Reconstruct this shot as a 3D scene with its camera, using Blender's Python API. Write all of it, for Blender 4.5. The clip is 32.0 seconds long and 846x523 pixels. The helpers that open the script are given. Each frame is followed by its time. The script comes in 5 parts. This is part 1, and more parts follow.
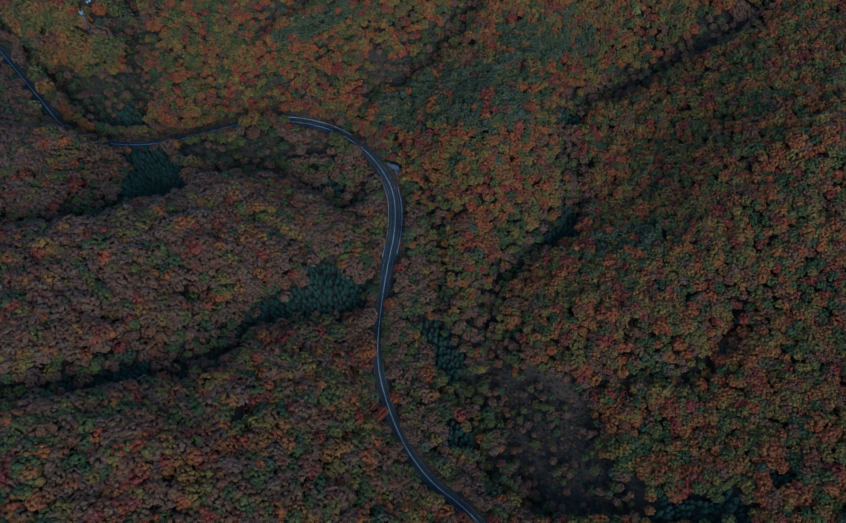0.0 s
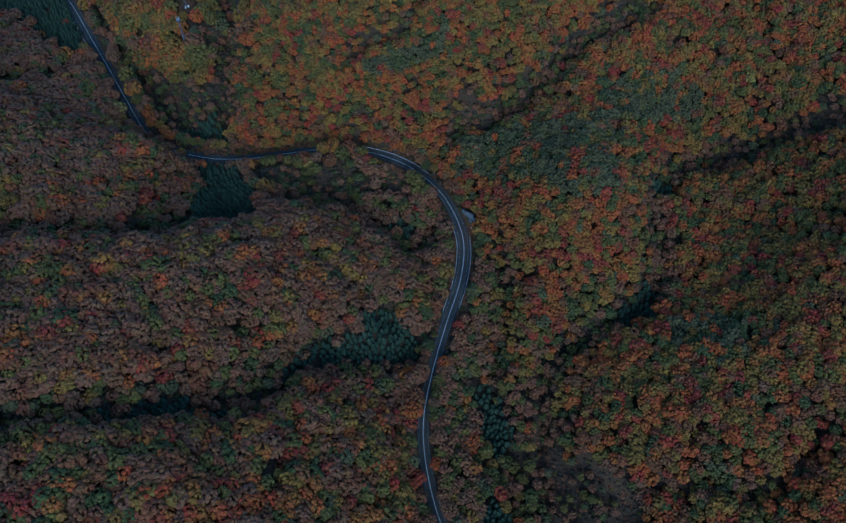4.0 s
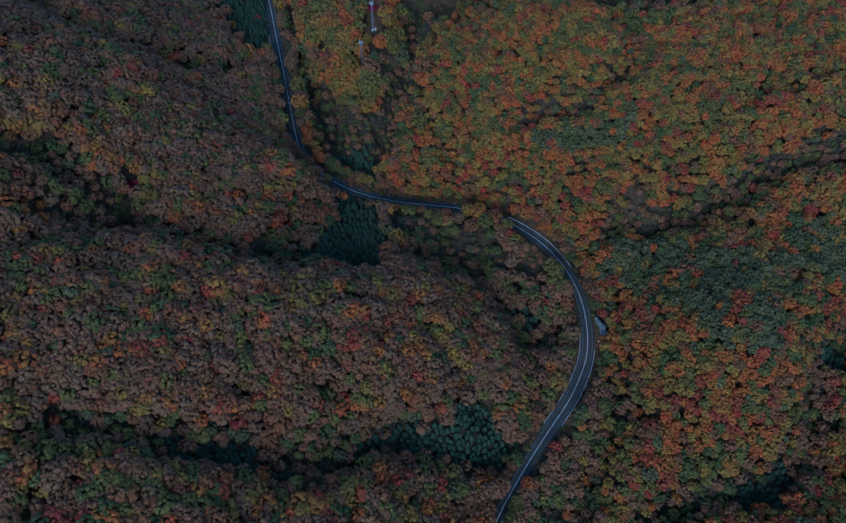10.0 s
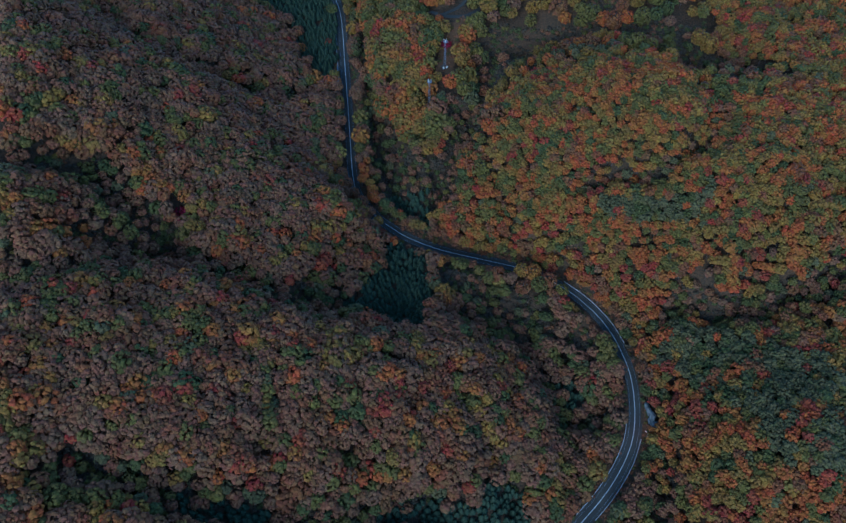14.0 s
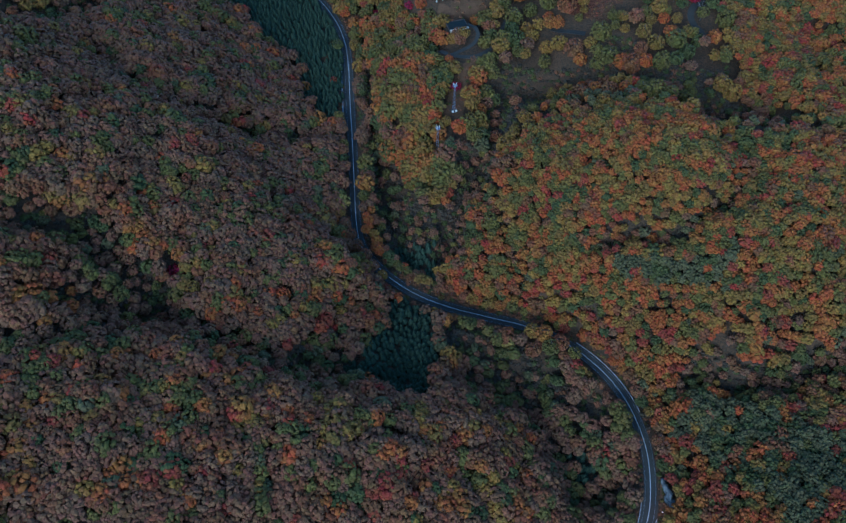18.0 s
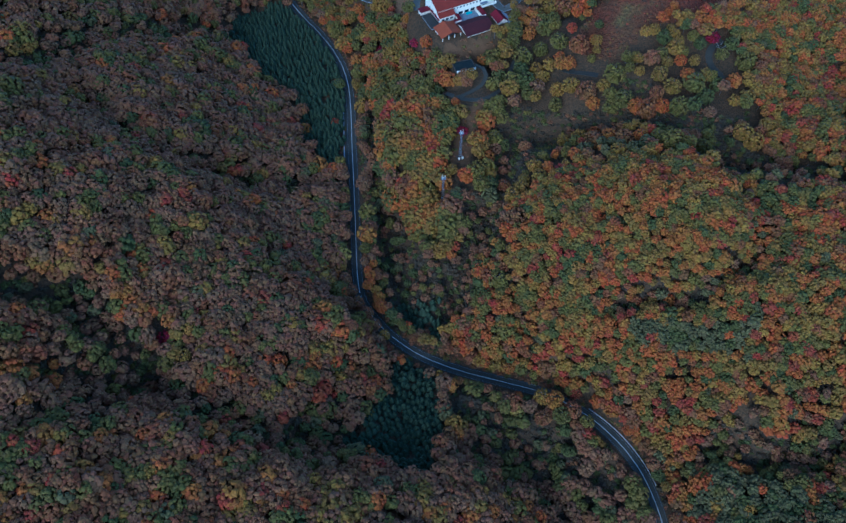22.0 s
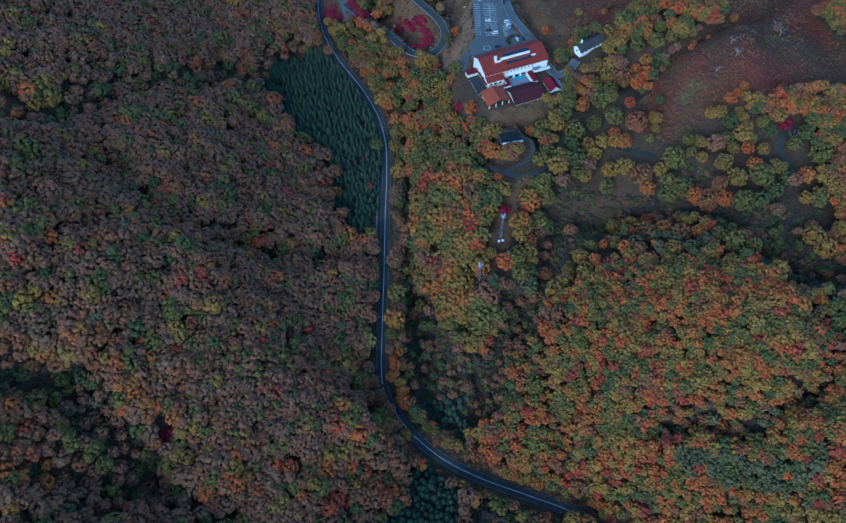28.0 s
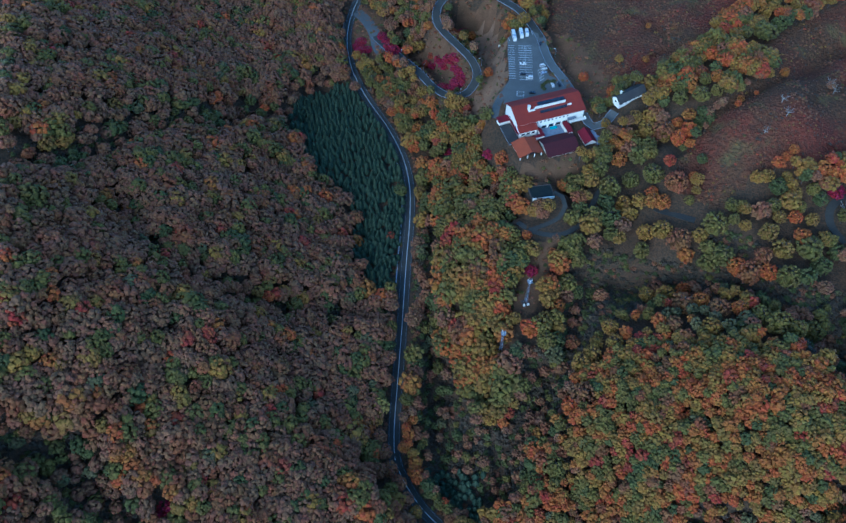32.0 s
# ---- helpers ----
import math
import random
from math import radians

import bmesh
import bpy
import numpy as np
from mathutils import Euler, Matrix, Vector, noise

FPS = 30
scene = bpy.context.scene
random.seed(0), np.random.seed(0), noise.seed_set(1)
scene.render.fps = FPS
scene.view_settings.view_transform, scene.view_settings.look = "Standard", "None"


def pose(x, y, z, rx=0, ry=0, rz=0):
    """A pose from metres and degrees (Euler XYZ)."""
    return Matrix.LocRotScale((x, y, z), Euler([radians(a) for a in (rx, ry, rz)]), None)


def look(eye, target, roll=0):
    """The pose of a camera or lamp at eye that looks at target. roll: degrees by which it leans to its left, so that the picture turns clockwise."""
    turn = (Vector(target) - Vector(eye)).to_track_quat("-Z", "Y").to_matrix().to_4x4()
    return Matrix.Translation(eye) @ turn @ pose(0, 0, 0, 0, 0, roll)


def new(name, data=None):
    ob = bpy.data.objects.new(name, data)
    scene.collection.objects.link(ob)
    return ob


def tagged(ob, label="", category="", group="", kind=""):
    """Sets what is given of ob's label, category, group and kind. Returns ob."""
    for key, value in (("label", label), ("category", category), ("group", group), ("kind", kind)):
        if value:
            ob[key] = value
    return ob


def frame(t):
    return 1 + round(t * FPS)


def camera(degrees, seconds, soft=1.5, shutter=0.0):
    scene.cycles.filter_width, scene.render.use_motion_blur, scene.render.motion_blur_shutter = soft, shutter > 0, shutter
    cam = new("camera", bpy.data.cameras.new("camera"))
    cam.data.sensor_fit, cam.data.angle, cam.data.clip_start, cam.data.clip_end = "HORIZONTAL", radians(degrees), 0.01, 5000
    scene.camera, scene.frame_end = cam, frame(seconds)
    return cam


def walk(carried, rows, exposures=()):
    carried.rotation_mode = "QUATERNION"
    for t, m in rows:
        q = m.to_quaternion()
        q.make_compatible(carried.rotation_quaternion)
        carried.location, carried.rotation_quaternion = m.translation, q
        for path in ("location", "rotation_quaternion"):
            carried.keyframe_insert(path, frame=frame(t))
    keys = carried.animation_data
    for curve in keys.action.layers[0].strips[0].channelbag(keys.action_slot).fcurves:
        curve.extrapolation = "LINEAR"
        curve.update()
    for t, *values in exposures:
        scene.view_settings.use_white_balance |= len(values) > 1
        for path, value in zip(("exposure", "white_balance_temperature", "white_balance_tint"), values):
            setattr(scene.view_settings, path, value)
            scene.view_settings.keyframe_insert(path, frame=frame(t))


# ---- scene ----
cam = camera(59.4, 32.0, soft=1.55)
EYE = 435.0
PATH = [
    (0.0, 0.00, 0.00, 0.00, 34.07, 0.17, -27.25),
    (0.5, 2.64, 4.63, 0.13, 34.08, 0.16, -26.06),
    (1.0, 5.18, 9.38, 0.27, 34.06, 0.16, -24.89),
    (1.5, 7.63, 14.08, 0.38, 34.06, 0.16, -23.71),
    (2.0, 9.96, 18.75, 0.50, 34.07, 0.16, -22.55),
    (2.5, 12.32, 23.51, 0.56, 34.08, 0.19, -21.35),
    (3.0, 14.60, 28.35, 0.71, 34.07, 0.18, -20.18),
    (3.5, 16.60, 33.17, 0.76, 34.09, 0.17, -19.03),
    (5.5, 23.41, 52.74, 0.82, 34.15, 0.03, -14.29),
    (6.0, 24.93, 57.84, 0.79, 34.15, -0.02, -12.96),
    (6.5, 26.81, 62.78, 0.88, 34.16, 0.00, -11.46),
    (7.0, 28.50, 67.84, 1.18, 34.13, 0.02, -9.89),
    (7.5, 29.19, 73.41, 1.42, 34.08, -0.07, -8.19),
    (8.0, 30.89, 78.22, 1.43, 34.10, -0.03, -6.40),
    (8.5, 31.88, 83.36, 1.39, 34.12, -0.05, -4.68),
    (9.0, 32.92, 88.60, 1.57, 34.10, -0.06, -2.91),
    (9.5, 33.67, 93.80, 1.58, 34.11, -0.10, -1.11),
    (10.0, 34.61, 99.17, 1.80, 34.09, -0.09, 0.68),
    (10.5, 34.86, 104.25, 1.76, 34.11, -0.15, 2.47),
    (11.0, 35.24, 109.65, 1.86, 34.08, -0.17, 4.26),
    (11.5, 36.03, 115.05, 2.17, 34.06, -0.14, 5.40),
    (12.0, 36.20, 120.26, 2.24, 34.08, -0.15, 5.66),
    (12.5, 36.00, 125.53, 2.29, 34.11, -0.17, 5.81),
    (13.0, 35.80, 130.79, 2.31, 34.14, -0.21, 6.05),
    (13.5, 35.23, 136.04, 2.29, 34.14, -0.26, 6.79),
    (14.0, 35.18, 141.34, 2.41, 34.14, -0.25, 8.23),
    (14.5, 34.87, 146.76, 2.60, 34.14, -0.25, 8.57),
    (16.5, 32.65, 168.01, 3.05, 34.17, -0.20, 9.17),
    (17.0, 31.84, 173.22, 3.14, 34.19, -0.19, 9.17),
    (17.5, 31.25, 178.56, 3.31, 34.19, -0.14, 9.19),
    (18.0, 30.27, 183.78, 3.36, 34.21, -0.14, 9.19),
    (18.5, 29.55, 189.03, 3.40, 34.23, -0.10, 9.20),
    (19.0, 28.87, 194.19, 3.50, 34.25, -0.07, 9.21),
    (19.5, 27.96, 199.52, 3.64, 34.25, -0.05, 9.19),
    (20.0, 27.06, 204.75, 3.65, 34.27, -0.03, 9.19),
    (20.5, 26.35, 209.93, 3.75, 34.29, 0.00, 9.20),
    (21.0, 25.40, 215.26, 3.84, 34.29, 0.02, 9.19),
    (21.5, 24.54, 220.55, 4.02, 34.28, 0.04, 9.28),
    (22.0, 23.80, 225.85, 4.12, 34.28, 0.07, 9.58),
    (22.5, 22.71, 230.96, 4.12, 34.30, 0.05, 10.27),
    (23.0, 21.98, 236.18, 4.21, 34.31, 0.08, 10.60),
    (23.5, 20.93, 241.41, 4.33, 34.33, 0.06, 10.90),
    (24.0, 20.02, 246.65, 4.41, 34.34, 0.07, 11.26),
    (24.5, 19.11, 251.87, 4.53, 34.35, 0.08, 11.64),
    (25.0, 18.02, 257.11, 4.61, 34.36, 0.07, 11.99),
    (25.5, 17.01, 262.38, 4.78, 34.36, 0.07, 12.36),
    (27.5, 12.31, 283.29, 5.66, 34.31, 0.02, 13.73),
    (28.0, 11.10, 288.51, 5.77, 34.32, 0.02, 14.03),
    (28.5, 9.84, 293.66, 5.87, 34.32, 0.02, 14.34),
    (29.0, 8.62, 298.84, 5.96, 34.32, 0.02, 14.71),
    (29.5, 7.20, 303.94, 5.99, 34.33, -0.01, 15.28),
    (30.0, 6.06, 309.14, 6.15, 34.32, 0.00, 16.16),
    (30.5, 4.77, 314.31, 6.27, 34.33, 0.01, 16.60),
    (31.0, 3.52, 319.51, 6.39, 34.34, 0.01, 16.80),
    (31.5, 2.14, 324.65, 6.52, 34.35, 0.02, 16.97),
    (32.0, 0.73, 329.78, 6.59, 34.36, 0.01, 17.15),
]
walk(cam, [(t, pose(x, y, z + EYE, rx, ry, rz)) for t, x, y, z, rx, ry, rz in PATH],
     exposures=[(0.0, -0.02, 3970, 4), (16.0, 0.36, 3970, 4), (32.0, 0.74, 3970, 4)])
# ---------------------------------------------------------------- light
SUN_UP, SUN_FROM = 28.0, 258.0      # the bright part of the clouded sky: height and bearing, degrees
world = bpy.data.worlds.new("dusk_sky")
scene.world = world
world.use_nodes = True
wn = world.node_tree.nodes
sky = wn.new("ShaderNodeTexSky")
sky.sky_type, sky.sun_disc = "NISHITA", False
sky.sun_elevation, sky.sun_rotation = radians(SUN_UP), radians(-SUN_FROM + 90)
sky.air_density, sky.dust_density, sky.ozone_density = 1.0, 0.6, 1.5
wn["Background"].inputs["Strength"].default_value = 0.15
world.node_tree.links.new(sky.outputs["Color"], wn["Background"].inputs["Color"])
sun_data = bpy.data.lights.new("sun", "SUN")
sun_data.energy, sun_data.angle, sun_data.color = 1.30, radians(32), (1.0, 0.97, 0.93)
sun = new("sun", sun_data)
sun.matrix_world = look((math.cos(radians(SUN_FROM)) * 500, 400 + math.sin(radians(SUN_FROM)) * 500, 500 * math.tan(radians(SUN_UP))), (0, 400, 0))


# ---------------------------------------------------------------- materials
def material(name, build, rough=0.8, metal=0.0, spec=0.3):
    m = bpy.data.materials.new(name)
    m.use_nodes = True
    t = m.node_tree
    b = t.nodes["Principled BSDF"]
    b.inputs["Roughness"].default_value, b.inputs["Metallic"].default_value = rough, metal
    b.inputs["Specular IOR Level"].default_value = spec
    build(t, b)
    return m


def noise_fac(t, scale, detail=4.0, lo=0.35, hi=0.65, coords="Object"):
    c = t.nodes.new("ShaderNodeTexCoord")
    n = t.nodes.new("ShaderNodeTexNoise")
    n.inputs["Scale"].default_value, n.inputs["Detail"].default_value = scale, detail
    t.links.new(c.outputs[coords], n.inputs["Vector"])
    r = t.nodes.new("ShaderNodeMapRange")
    r.inputs["From Min"].default_value, r.inputs["From Max"].default_value = lo, hi
    t.links.new(n.outputs["Fac"], r.inputs["Value"])
    return r.outputs["Result"]


def mixed(t, fac, a, b, mode="MIX"):
    m = t.nodes.new("ShaderNodeMix")
    m.data_type, m.blend_type = "RGBA", mode
    if isinstance(fac, float):
        m.inputs["Factor"].default_value = fac
    else:
        t.links.new(fac, m.inputs["Factor"])
    for key, v in ((6, a), (7, b)):
        if isinstance(v, tuple):
            m.inputs[key].default_value = (*v, 1)
        else:
            t.links.new(v, m.inputs[key])
    return m.outputs[2]


def bumped(t, b, fac, strength, distance):
    n = t.nodes.new("ShaderNodeBump")
    n.inputs["Strength"].default_value, n.inputs["Distance"].default_value = strength, distance
    t.links.new(fac, n.inputs["Height"])
    t.links.new(n.outputs["Normal"], b.inputs["Normal"])


def surface(name, a, b2, scale=1.0, fine=12.0, rough=0.85, metal=0.0, spec=0.3, bump=0.3, depth=0.03, coords="Object"):
    """Two tones in broad patches, broken by a finer grain."""
    def build(t, b):
        broad = noise_fac(t, scale, 5.0, coords=coords)
        grain = noise_fac(t, fine, 3.0, 0.2, 0.8, coords)
        base = mixed(t, broad, a, b2)
        dark = mixed(t, grain, tuple(0.72 * v for v in a), (1.0, 1.0, 1.0))
        t.links.new(mixed(t, 0.45, base, dark, "MULTIPLY"), b.inputs["Base Color"])
        bumped(t, b, grain, bump, depth)
    return material(name, build, rough, metal, spec)


def foliage(name, a, b2, loose=False, veil=0.035):
    """Leaves: tone by tree, then by spray of leaves, then by leaf."""
    def build(t, b):
        if loose:
            o = t.nodes.new("ShaderNodeObjectInfo")
            tree = o.outputs["Random"]
        else:
            o = t.nodes.new("ShaderNodeAttribute")
            o.attribute_name = "tone"
            tree = o.outputs["Fac"]
        g = t.nodes.new("ShaderNodeNewGeometry")
        base = mixed(t, tree, a, b2)
        spray = t.nodes.new("ShaderNodeMapRange")
        spray.inputs["To Min"].default_value, spray.inputs["To Max"].default_value = 0.86, 1.14
        t.links.new(g.outputs["Random Per Island"], spray.inputs["Value"])
        h = t.nodes.new("ShaderNodeHueSaturation")
        t.links.new(base, h.inputs["Color"])
        t.links.new(spray.outputs["Result"], h.inputs["Value"])
        turn = t.nodes.new("ShaderNodeMapRange")
        turn.inputs["From Min"].default_value, turn.inputs["To Min"].default_value, turn.inputs["To Max"].default_value = 0.0, 0.488, 0.514
        fold = t.nodes.new("ShaderNodeMath")
        fold.operation = "PINGPONG"
        fold.inputs[1].default_value = 0.19
        t.links.new(g.outputs["Random Per Island"], fold.inputs[0])
        turn.inputs["From Max"].default_value = 0.19
        t.links.new(fold.outputs[0], turn.inputs["Value"])
        t.links.new(turn.outputs["Result"], h.inputs["Hue"])
        leaf = noise_fac(t, 1.0, 3.0, 0.36, 0.64, "Object") if not loose else noise_fac(t, 4.0, 3.0, 0.36, 0.64)
        dark = mixed(t, leaf, (0.70, 0.70, 0.70), (1.16, 1.15, 1.10))
        t.links.new(mixed(t, 0.8, h.outputs["Color"], dark, "MULTIPLY"), b.inputs["Base Color"])
        bumped(t, b, leaf, 0.5, 0.15)
        # sheen stands in for haze: lifts the darks, most at grazing angles
        b.inputs["Sheen Weight"].default_value, b.inputs["Sheen Roughness"].default_value = veil, 0.5
    return material(name, build, 0.7, 0.0, 0.2)


# species: two tones each, in the colours of late October
SPECIES = {
    "orange": ((0.308, 0.064, 0.009), (0.244, 0.091, 0.010)),
    "ochre": ((0.235, 0.114, 0.011), (0.166, 0.091, 0.011)),
    "olive": ((0.093, 0.073, 0.010), (0.136, 0.093, 0.011)),
    "green": ((0.062, 0.062, 0.011), (0.082, 0.074, 0.012)),
    "rust": ((0.187, 0.058, 0.014), (0.147, 0.063, 0.016)),
    "red": ((0.257, 0.042, 0.011), (0.194, 0.040, 0.013)),
    "brown": ((0.197, 0.075, 0.023), (0.166, 0.069, 0.023)),
    "ashen": ((0.186, 0.080, 0.028), (0.155, 0.071, 0.025)),
    "pine": ((0.085, 0.071, 0.018), (0.104, 0.082, 0.022)),
    "crimson": ((0.180, 0.006, 0.023), (0.216, 0.013, 0.026)),
    "yellow": ((0.288, 0.189, 0.027), (0.234, 0.162, 0.027)),
    "cedar": ((0.034, 0.050, 0.020), (0.048, 0.062, 0.024)),
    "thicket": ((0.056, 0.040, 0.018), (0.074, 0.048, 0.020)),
}
NAMES = list(SPECIES)
VEIL = {"brown": 0.05, "ashen": 0.055, "rust": 0.045, "pine": 0.05, "cedar": 0.045, "thicket": 0.05}      # extra sheen on withered leaves and needles, in place of bluish haze
LEAF = {k: foliage("leaves_" + k, *v, veil=VEIL.get(k, 0.035)) for k, v in SPECIES.items()}
LEAF_LOOSE = {k: foliage("leaves_loose_" + k, *v, loose=True, veil=VEIL.get(k, 0.035)) for k, v in SPECIES.items()}
BARK = surface("bark", (0.10, 0.08, 0.065), (0.17, 0.15, 0.13), 1.5, 9.0)
ASPHALT = surface("asphalt", (0.086, 0.075, 0.050), (0.064, 0.057, 0.039), 0.12, 6.0, 0.85, spec=0.2)
ASPHALT_PALE = surface("pale_asphalt", (0.158, 0.148, 0.112), (0.124, 0.117, 0.090), 0.12, 5.0, 0.8)
PAINT = surface("road_paint", (0.88, 0.84, 0.72), (0.78, 0.74, 0.64), 0.5, 5.0, 0.6)


PAINT_WORN = surface("worn_paint", (0.42, 0.42, 0.42), (0.14, 0.14, 0.15), 0.35, 3.0, 0.7)


# ---------------------------------------------------------------- lie of the land
def swells():
    """Hills and hollows as (east, north, breadth, height)."""
    west = [(-440, -32, 55, 14.4), (-440, 100, 80, 22.9), (-440, 160, 55, 13.1), (-440, 643, 38, 7.2), (-440, 655, 55, 16.0), (-440, 738, 55, 20.9),
        (-385, -60, 55, 23.5), (-380, 360, 120, 61.2), (-360, 580, 80, 43.3), (-320, 60, 80, 44.4), (-307, 491, 38, 12.6), (-275, 215, 55, 21.4),
        (-260, 180, 120, 9.2), (-250, 358, 38, 13.7), (-250, 453, 38, 16.5), (-248, 710, 55, -15.9), (-200, 860, 80, -37.1), (-174, 472, 38, 6.6),
        (-155, 757, 38, -10.7), (-136, 377, 38, -9.4), (-136, 586, 38, -13.4)]
    foot = [(-120, 660, 80, -49.0), (-98, 814, 38, -13.4), (-82, -5, 55, -10.6), (-82, 490, 55, -36.7), (-41, 415, 38, -15.0), (-28, 875, 55, -9.7),
        (-22, 244, 38, -14.4), (-22, 529, 38, -13.4), (16, 339, 38, 13.8)]
    valley = [(40, -20, 80, -47.7), (40, 380, 80, -58.7), (54, 111, 38, -20.8), (54, 586, 38, -21.3), (54, 662, 38, -10.6), (73, 206, 38, -26.9),
        (111, 263, 38, -18.9), (111, 377, 38, -13.7), (111, 719, 38, 19.3), (149, -3, 38, -11.1), (160, 120, 120, -91.9), (165, 352, 55, -31.0),
        (187, 624, 38, -11.2)]
    east = [(206, 149, 38, 14.2), (220, -60, 55, -25.0), (225, 225, 38, -12.4), (225, 320, 38, 13.8), (244, 396, 38, -15.4), (301, 244, 38, -26.1),
        (320, -41, 38, -9.8), (330, 325, 55, -51.7), (339, 168, 38, 13.5), (358, 435, 55, -14.5), (460, 840, 120, 14.8), (480, 100, 80, 31.0),
        (491, 206, 38, 11.3)]
    nose = [(-60, 430, 12, 15.0), (-82, 436, 26, 8.0), (122, 520, 36, 13.0), (225, 140, 36, 8.0), (200, 300, 30, 6.0), (-20, 300, 30, 6.0)]
    return west + foot + valley + east + nose


GULLIES = [   # depth, half width, course
    (9, 8, [(152, 300), (152, 286), (149, 265), (139, 248), (129, 235), (119, 218), (115, 193), (116, 172), (108, 150), (102, 128), (99, 109)]),
    (11, 15, [(87, 246), (58, 244), (25, 250), (-5, 236), (-25, 225), (-52, 227), (-77, 227), (-100, 228), (-140, 232)]),
    (9, 15, [(-14, 366), (-24, 362), (-54, 358), (-84, 354), (-116, 360), (-145, 364), (-163, 346), (-182, 332), (-205, 312)]),
    (11, 14, [(118, 87), (125, 129), (131, 151), (139, 176), (147, 198), (157, 214), (172, 219), (193, 221), (220, 226), (246, 240), (259, 271), (267, 298), (293, 316), (338, 318), (376, 310), (420, 295)]),
    (9, 8, [(96, 463), (116, 468), (136, 467), (150, 477), (167, 492)]),
    (12, 12, [(152, 396), (168, 400), (182, 391), (205, 394), (260, 424), (330, 440)]),
    (12, 12, [(2, 462), (6, 487), (12, 505), (18, 529), (24, 552), (20, 580), (28, 594), (61, 602), (106, 606), (125, 598), (149, 574), (175, 571), (200, 570)]),
    (11, 15, [(-300, 510), (-274, 542), (-263, 580), (-246, 616), (-229, 658), (-212, 674), (-196, 720)]),
    (8, 13, [(-234, 527), (-205, 512), (-165, 508), (-138, 520), (-113, 534), (-90, 545)]),
    (12, 13, [(-225, 380), (-194, 391), (-174, 387), (-150, 372)]),
    (12, 10, [(-183, 353), (-162, 360), (-145, 364)]),
    (6, 10, [(156, 579), (170, 543), (178, 521), (175, 497), (163, 487)]),
    (6, 7, [(31, 316), (46, 297), (58, 284), (70, 267)]),
    (6, 8, [(16, 527), (23, 493), (41, 466), (48, 449), (56, 433)]),
    (6, 7, [(210, 448), (204, 429), (199, 412), (189, 395)]),
    (8, 9, [(277, 117), (265, 107), (235, 96), (218, 110), (195, 113), (176, 122)]),
    (10, 10, [(40, 700), (72, 714), (95, 740), (125, 775), (165, 830)]),
    (10, 12, [(54, 382), (76, 354), (88, 335), (100, 318), (118, 330)]),
    (9, 11, [(-2, 440), (-20, 452), (-45, 500), (-66, 560), (-84, 610)]),
]
# dark hollows with low growth: depth, outline
HOLLOWS = [
    (5, [(-66, 556), (-58, 548), (-29, 497), (-18, 482), (-3, 486), (9, 462), (0, 444), (-31, 445), (-48, 462)]),
    (4, [(-3, 535), (18, 534), (20, 497), (2, 507)]),
    (4, [(16, 597), (57, 608), (62, 575), (42, 566), (26, 575)]),
    (3, [(90, 637), (118, 628), (99, 611), (82, 625)]),
    (3, [(149, 607), (179, 612), (179, 562), (154, 555)]),
    (4, [(18, 401), (15, 366), (64, 356), (83, 375), (77, 392)]),
    (4, [(126, 160), (112, 90), (118, 72), (155, 50), (172, 60), (165, 85), (175, 105), (168, 136), (150, 158), (150, 190), (138, 186)]),
    (4, [(-83, 343), (-74, 364), (-45, 391), (-32, 399), (-37, 362), (-52, 336)]),
]
ROAD = [(86, 60, -1), (79, 88, 0), (74, 102, 1), (66, 120, 2), (62, 141, 3), (62, 159, 4), (64, 177, 6), (68, 195, 8), (75, 212, 10),
        (86, 231, 12), (97, 248, 14), (109, 265, 16), (120, 280, 18), (129, 296, 19), (135, 312, 21), (137, 330, 22),
        (135, 352, 23), (129, 370, 23.5), (120, 386, 24), (107, 400, 24.5), (89, 412, 25.5), (64, 420.5, 27), (38, 423.5, 28)]
ROAD += [(12, 426, 29), (-11, 430.5, 31), (-27, 437, 33), (-39, 444, 35), (-54, 458, 37.5), (-61, 474, 39.5), (-68, 501, 42), (-78, 541, 43.5),
         (-89, 583, 44), (-98, 619, 44.5), (-107, 647, 45), (-120, 671, 46), (-138, 693, 47), (-157, 711, 48), (-174, 729, 49),
         (-189, 750, 50), (-202, 780, 52), (-207, 818, 54.5), (-205, 870, 57), (-196, 930, 60)]
LANE = [(-178, 779, 55), (-163, 767, 56), (-149, 758, 57), (-132, 745, 60), (-113, 728, 62),
        (-98, 722, 64), (-88, 727, 66), (-85, 742, 69), (-92, 754, 72), (-106, 764, 75), (-118, 772, 77), (-128, 782, 79),
        (-131, 799, 81), (-122, 815, 84), (-104, 820, 86), (-85, 811, 87), (-69, 802, 87), (-57, 789, 87), (-47, 776, 87)]
LANE_EAST = [(-47, 776, 87), (-41, 762, 87), (-34, 750, 87), (-22, 736, 87), (-10, 720, 86.6), (-2, 706, 86), (5, 699, 86), (11, 702, 87.5), (16, 712, 91)]
LANE_WEST = [(-56, 724, 87), (-59, 712, 86.5), (-61, 700, 86), (-60, 688, 85)]
SPUR = [(-203, 805, 53.6), (-192, 797, 54), (-180, 783, 54.8), (-172, 768, 55.5), (-163, 757, 56)]
PATH_POND = [(-9, 641, 80.3), (-3, 639, 79.9), (0, 633, 79.2), (-2, 624, 77.6), (-9, 617, 76.4), (-17, 611, 75.5)]
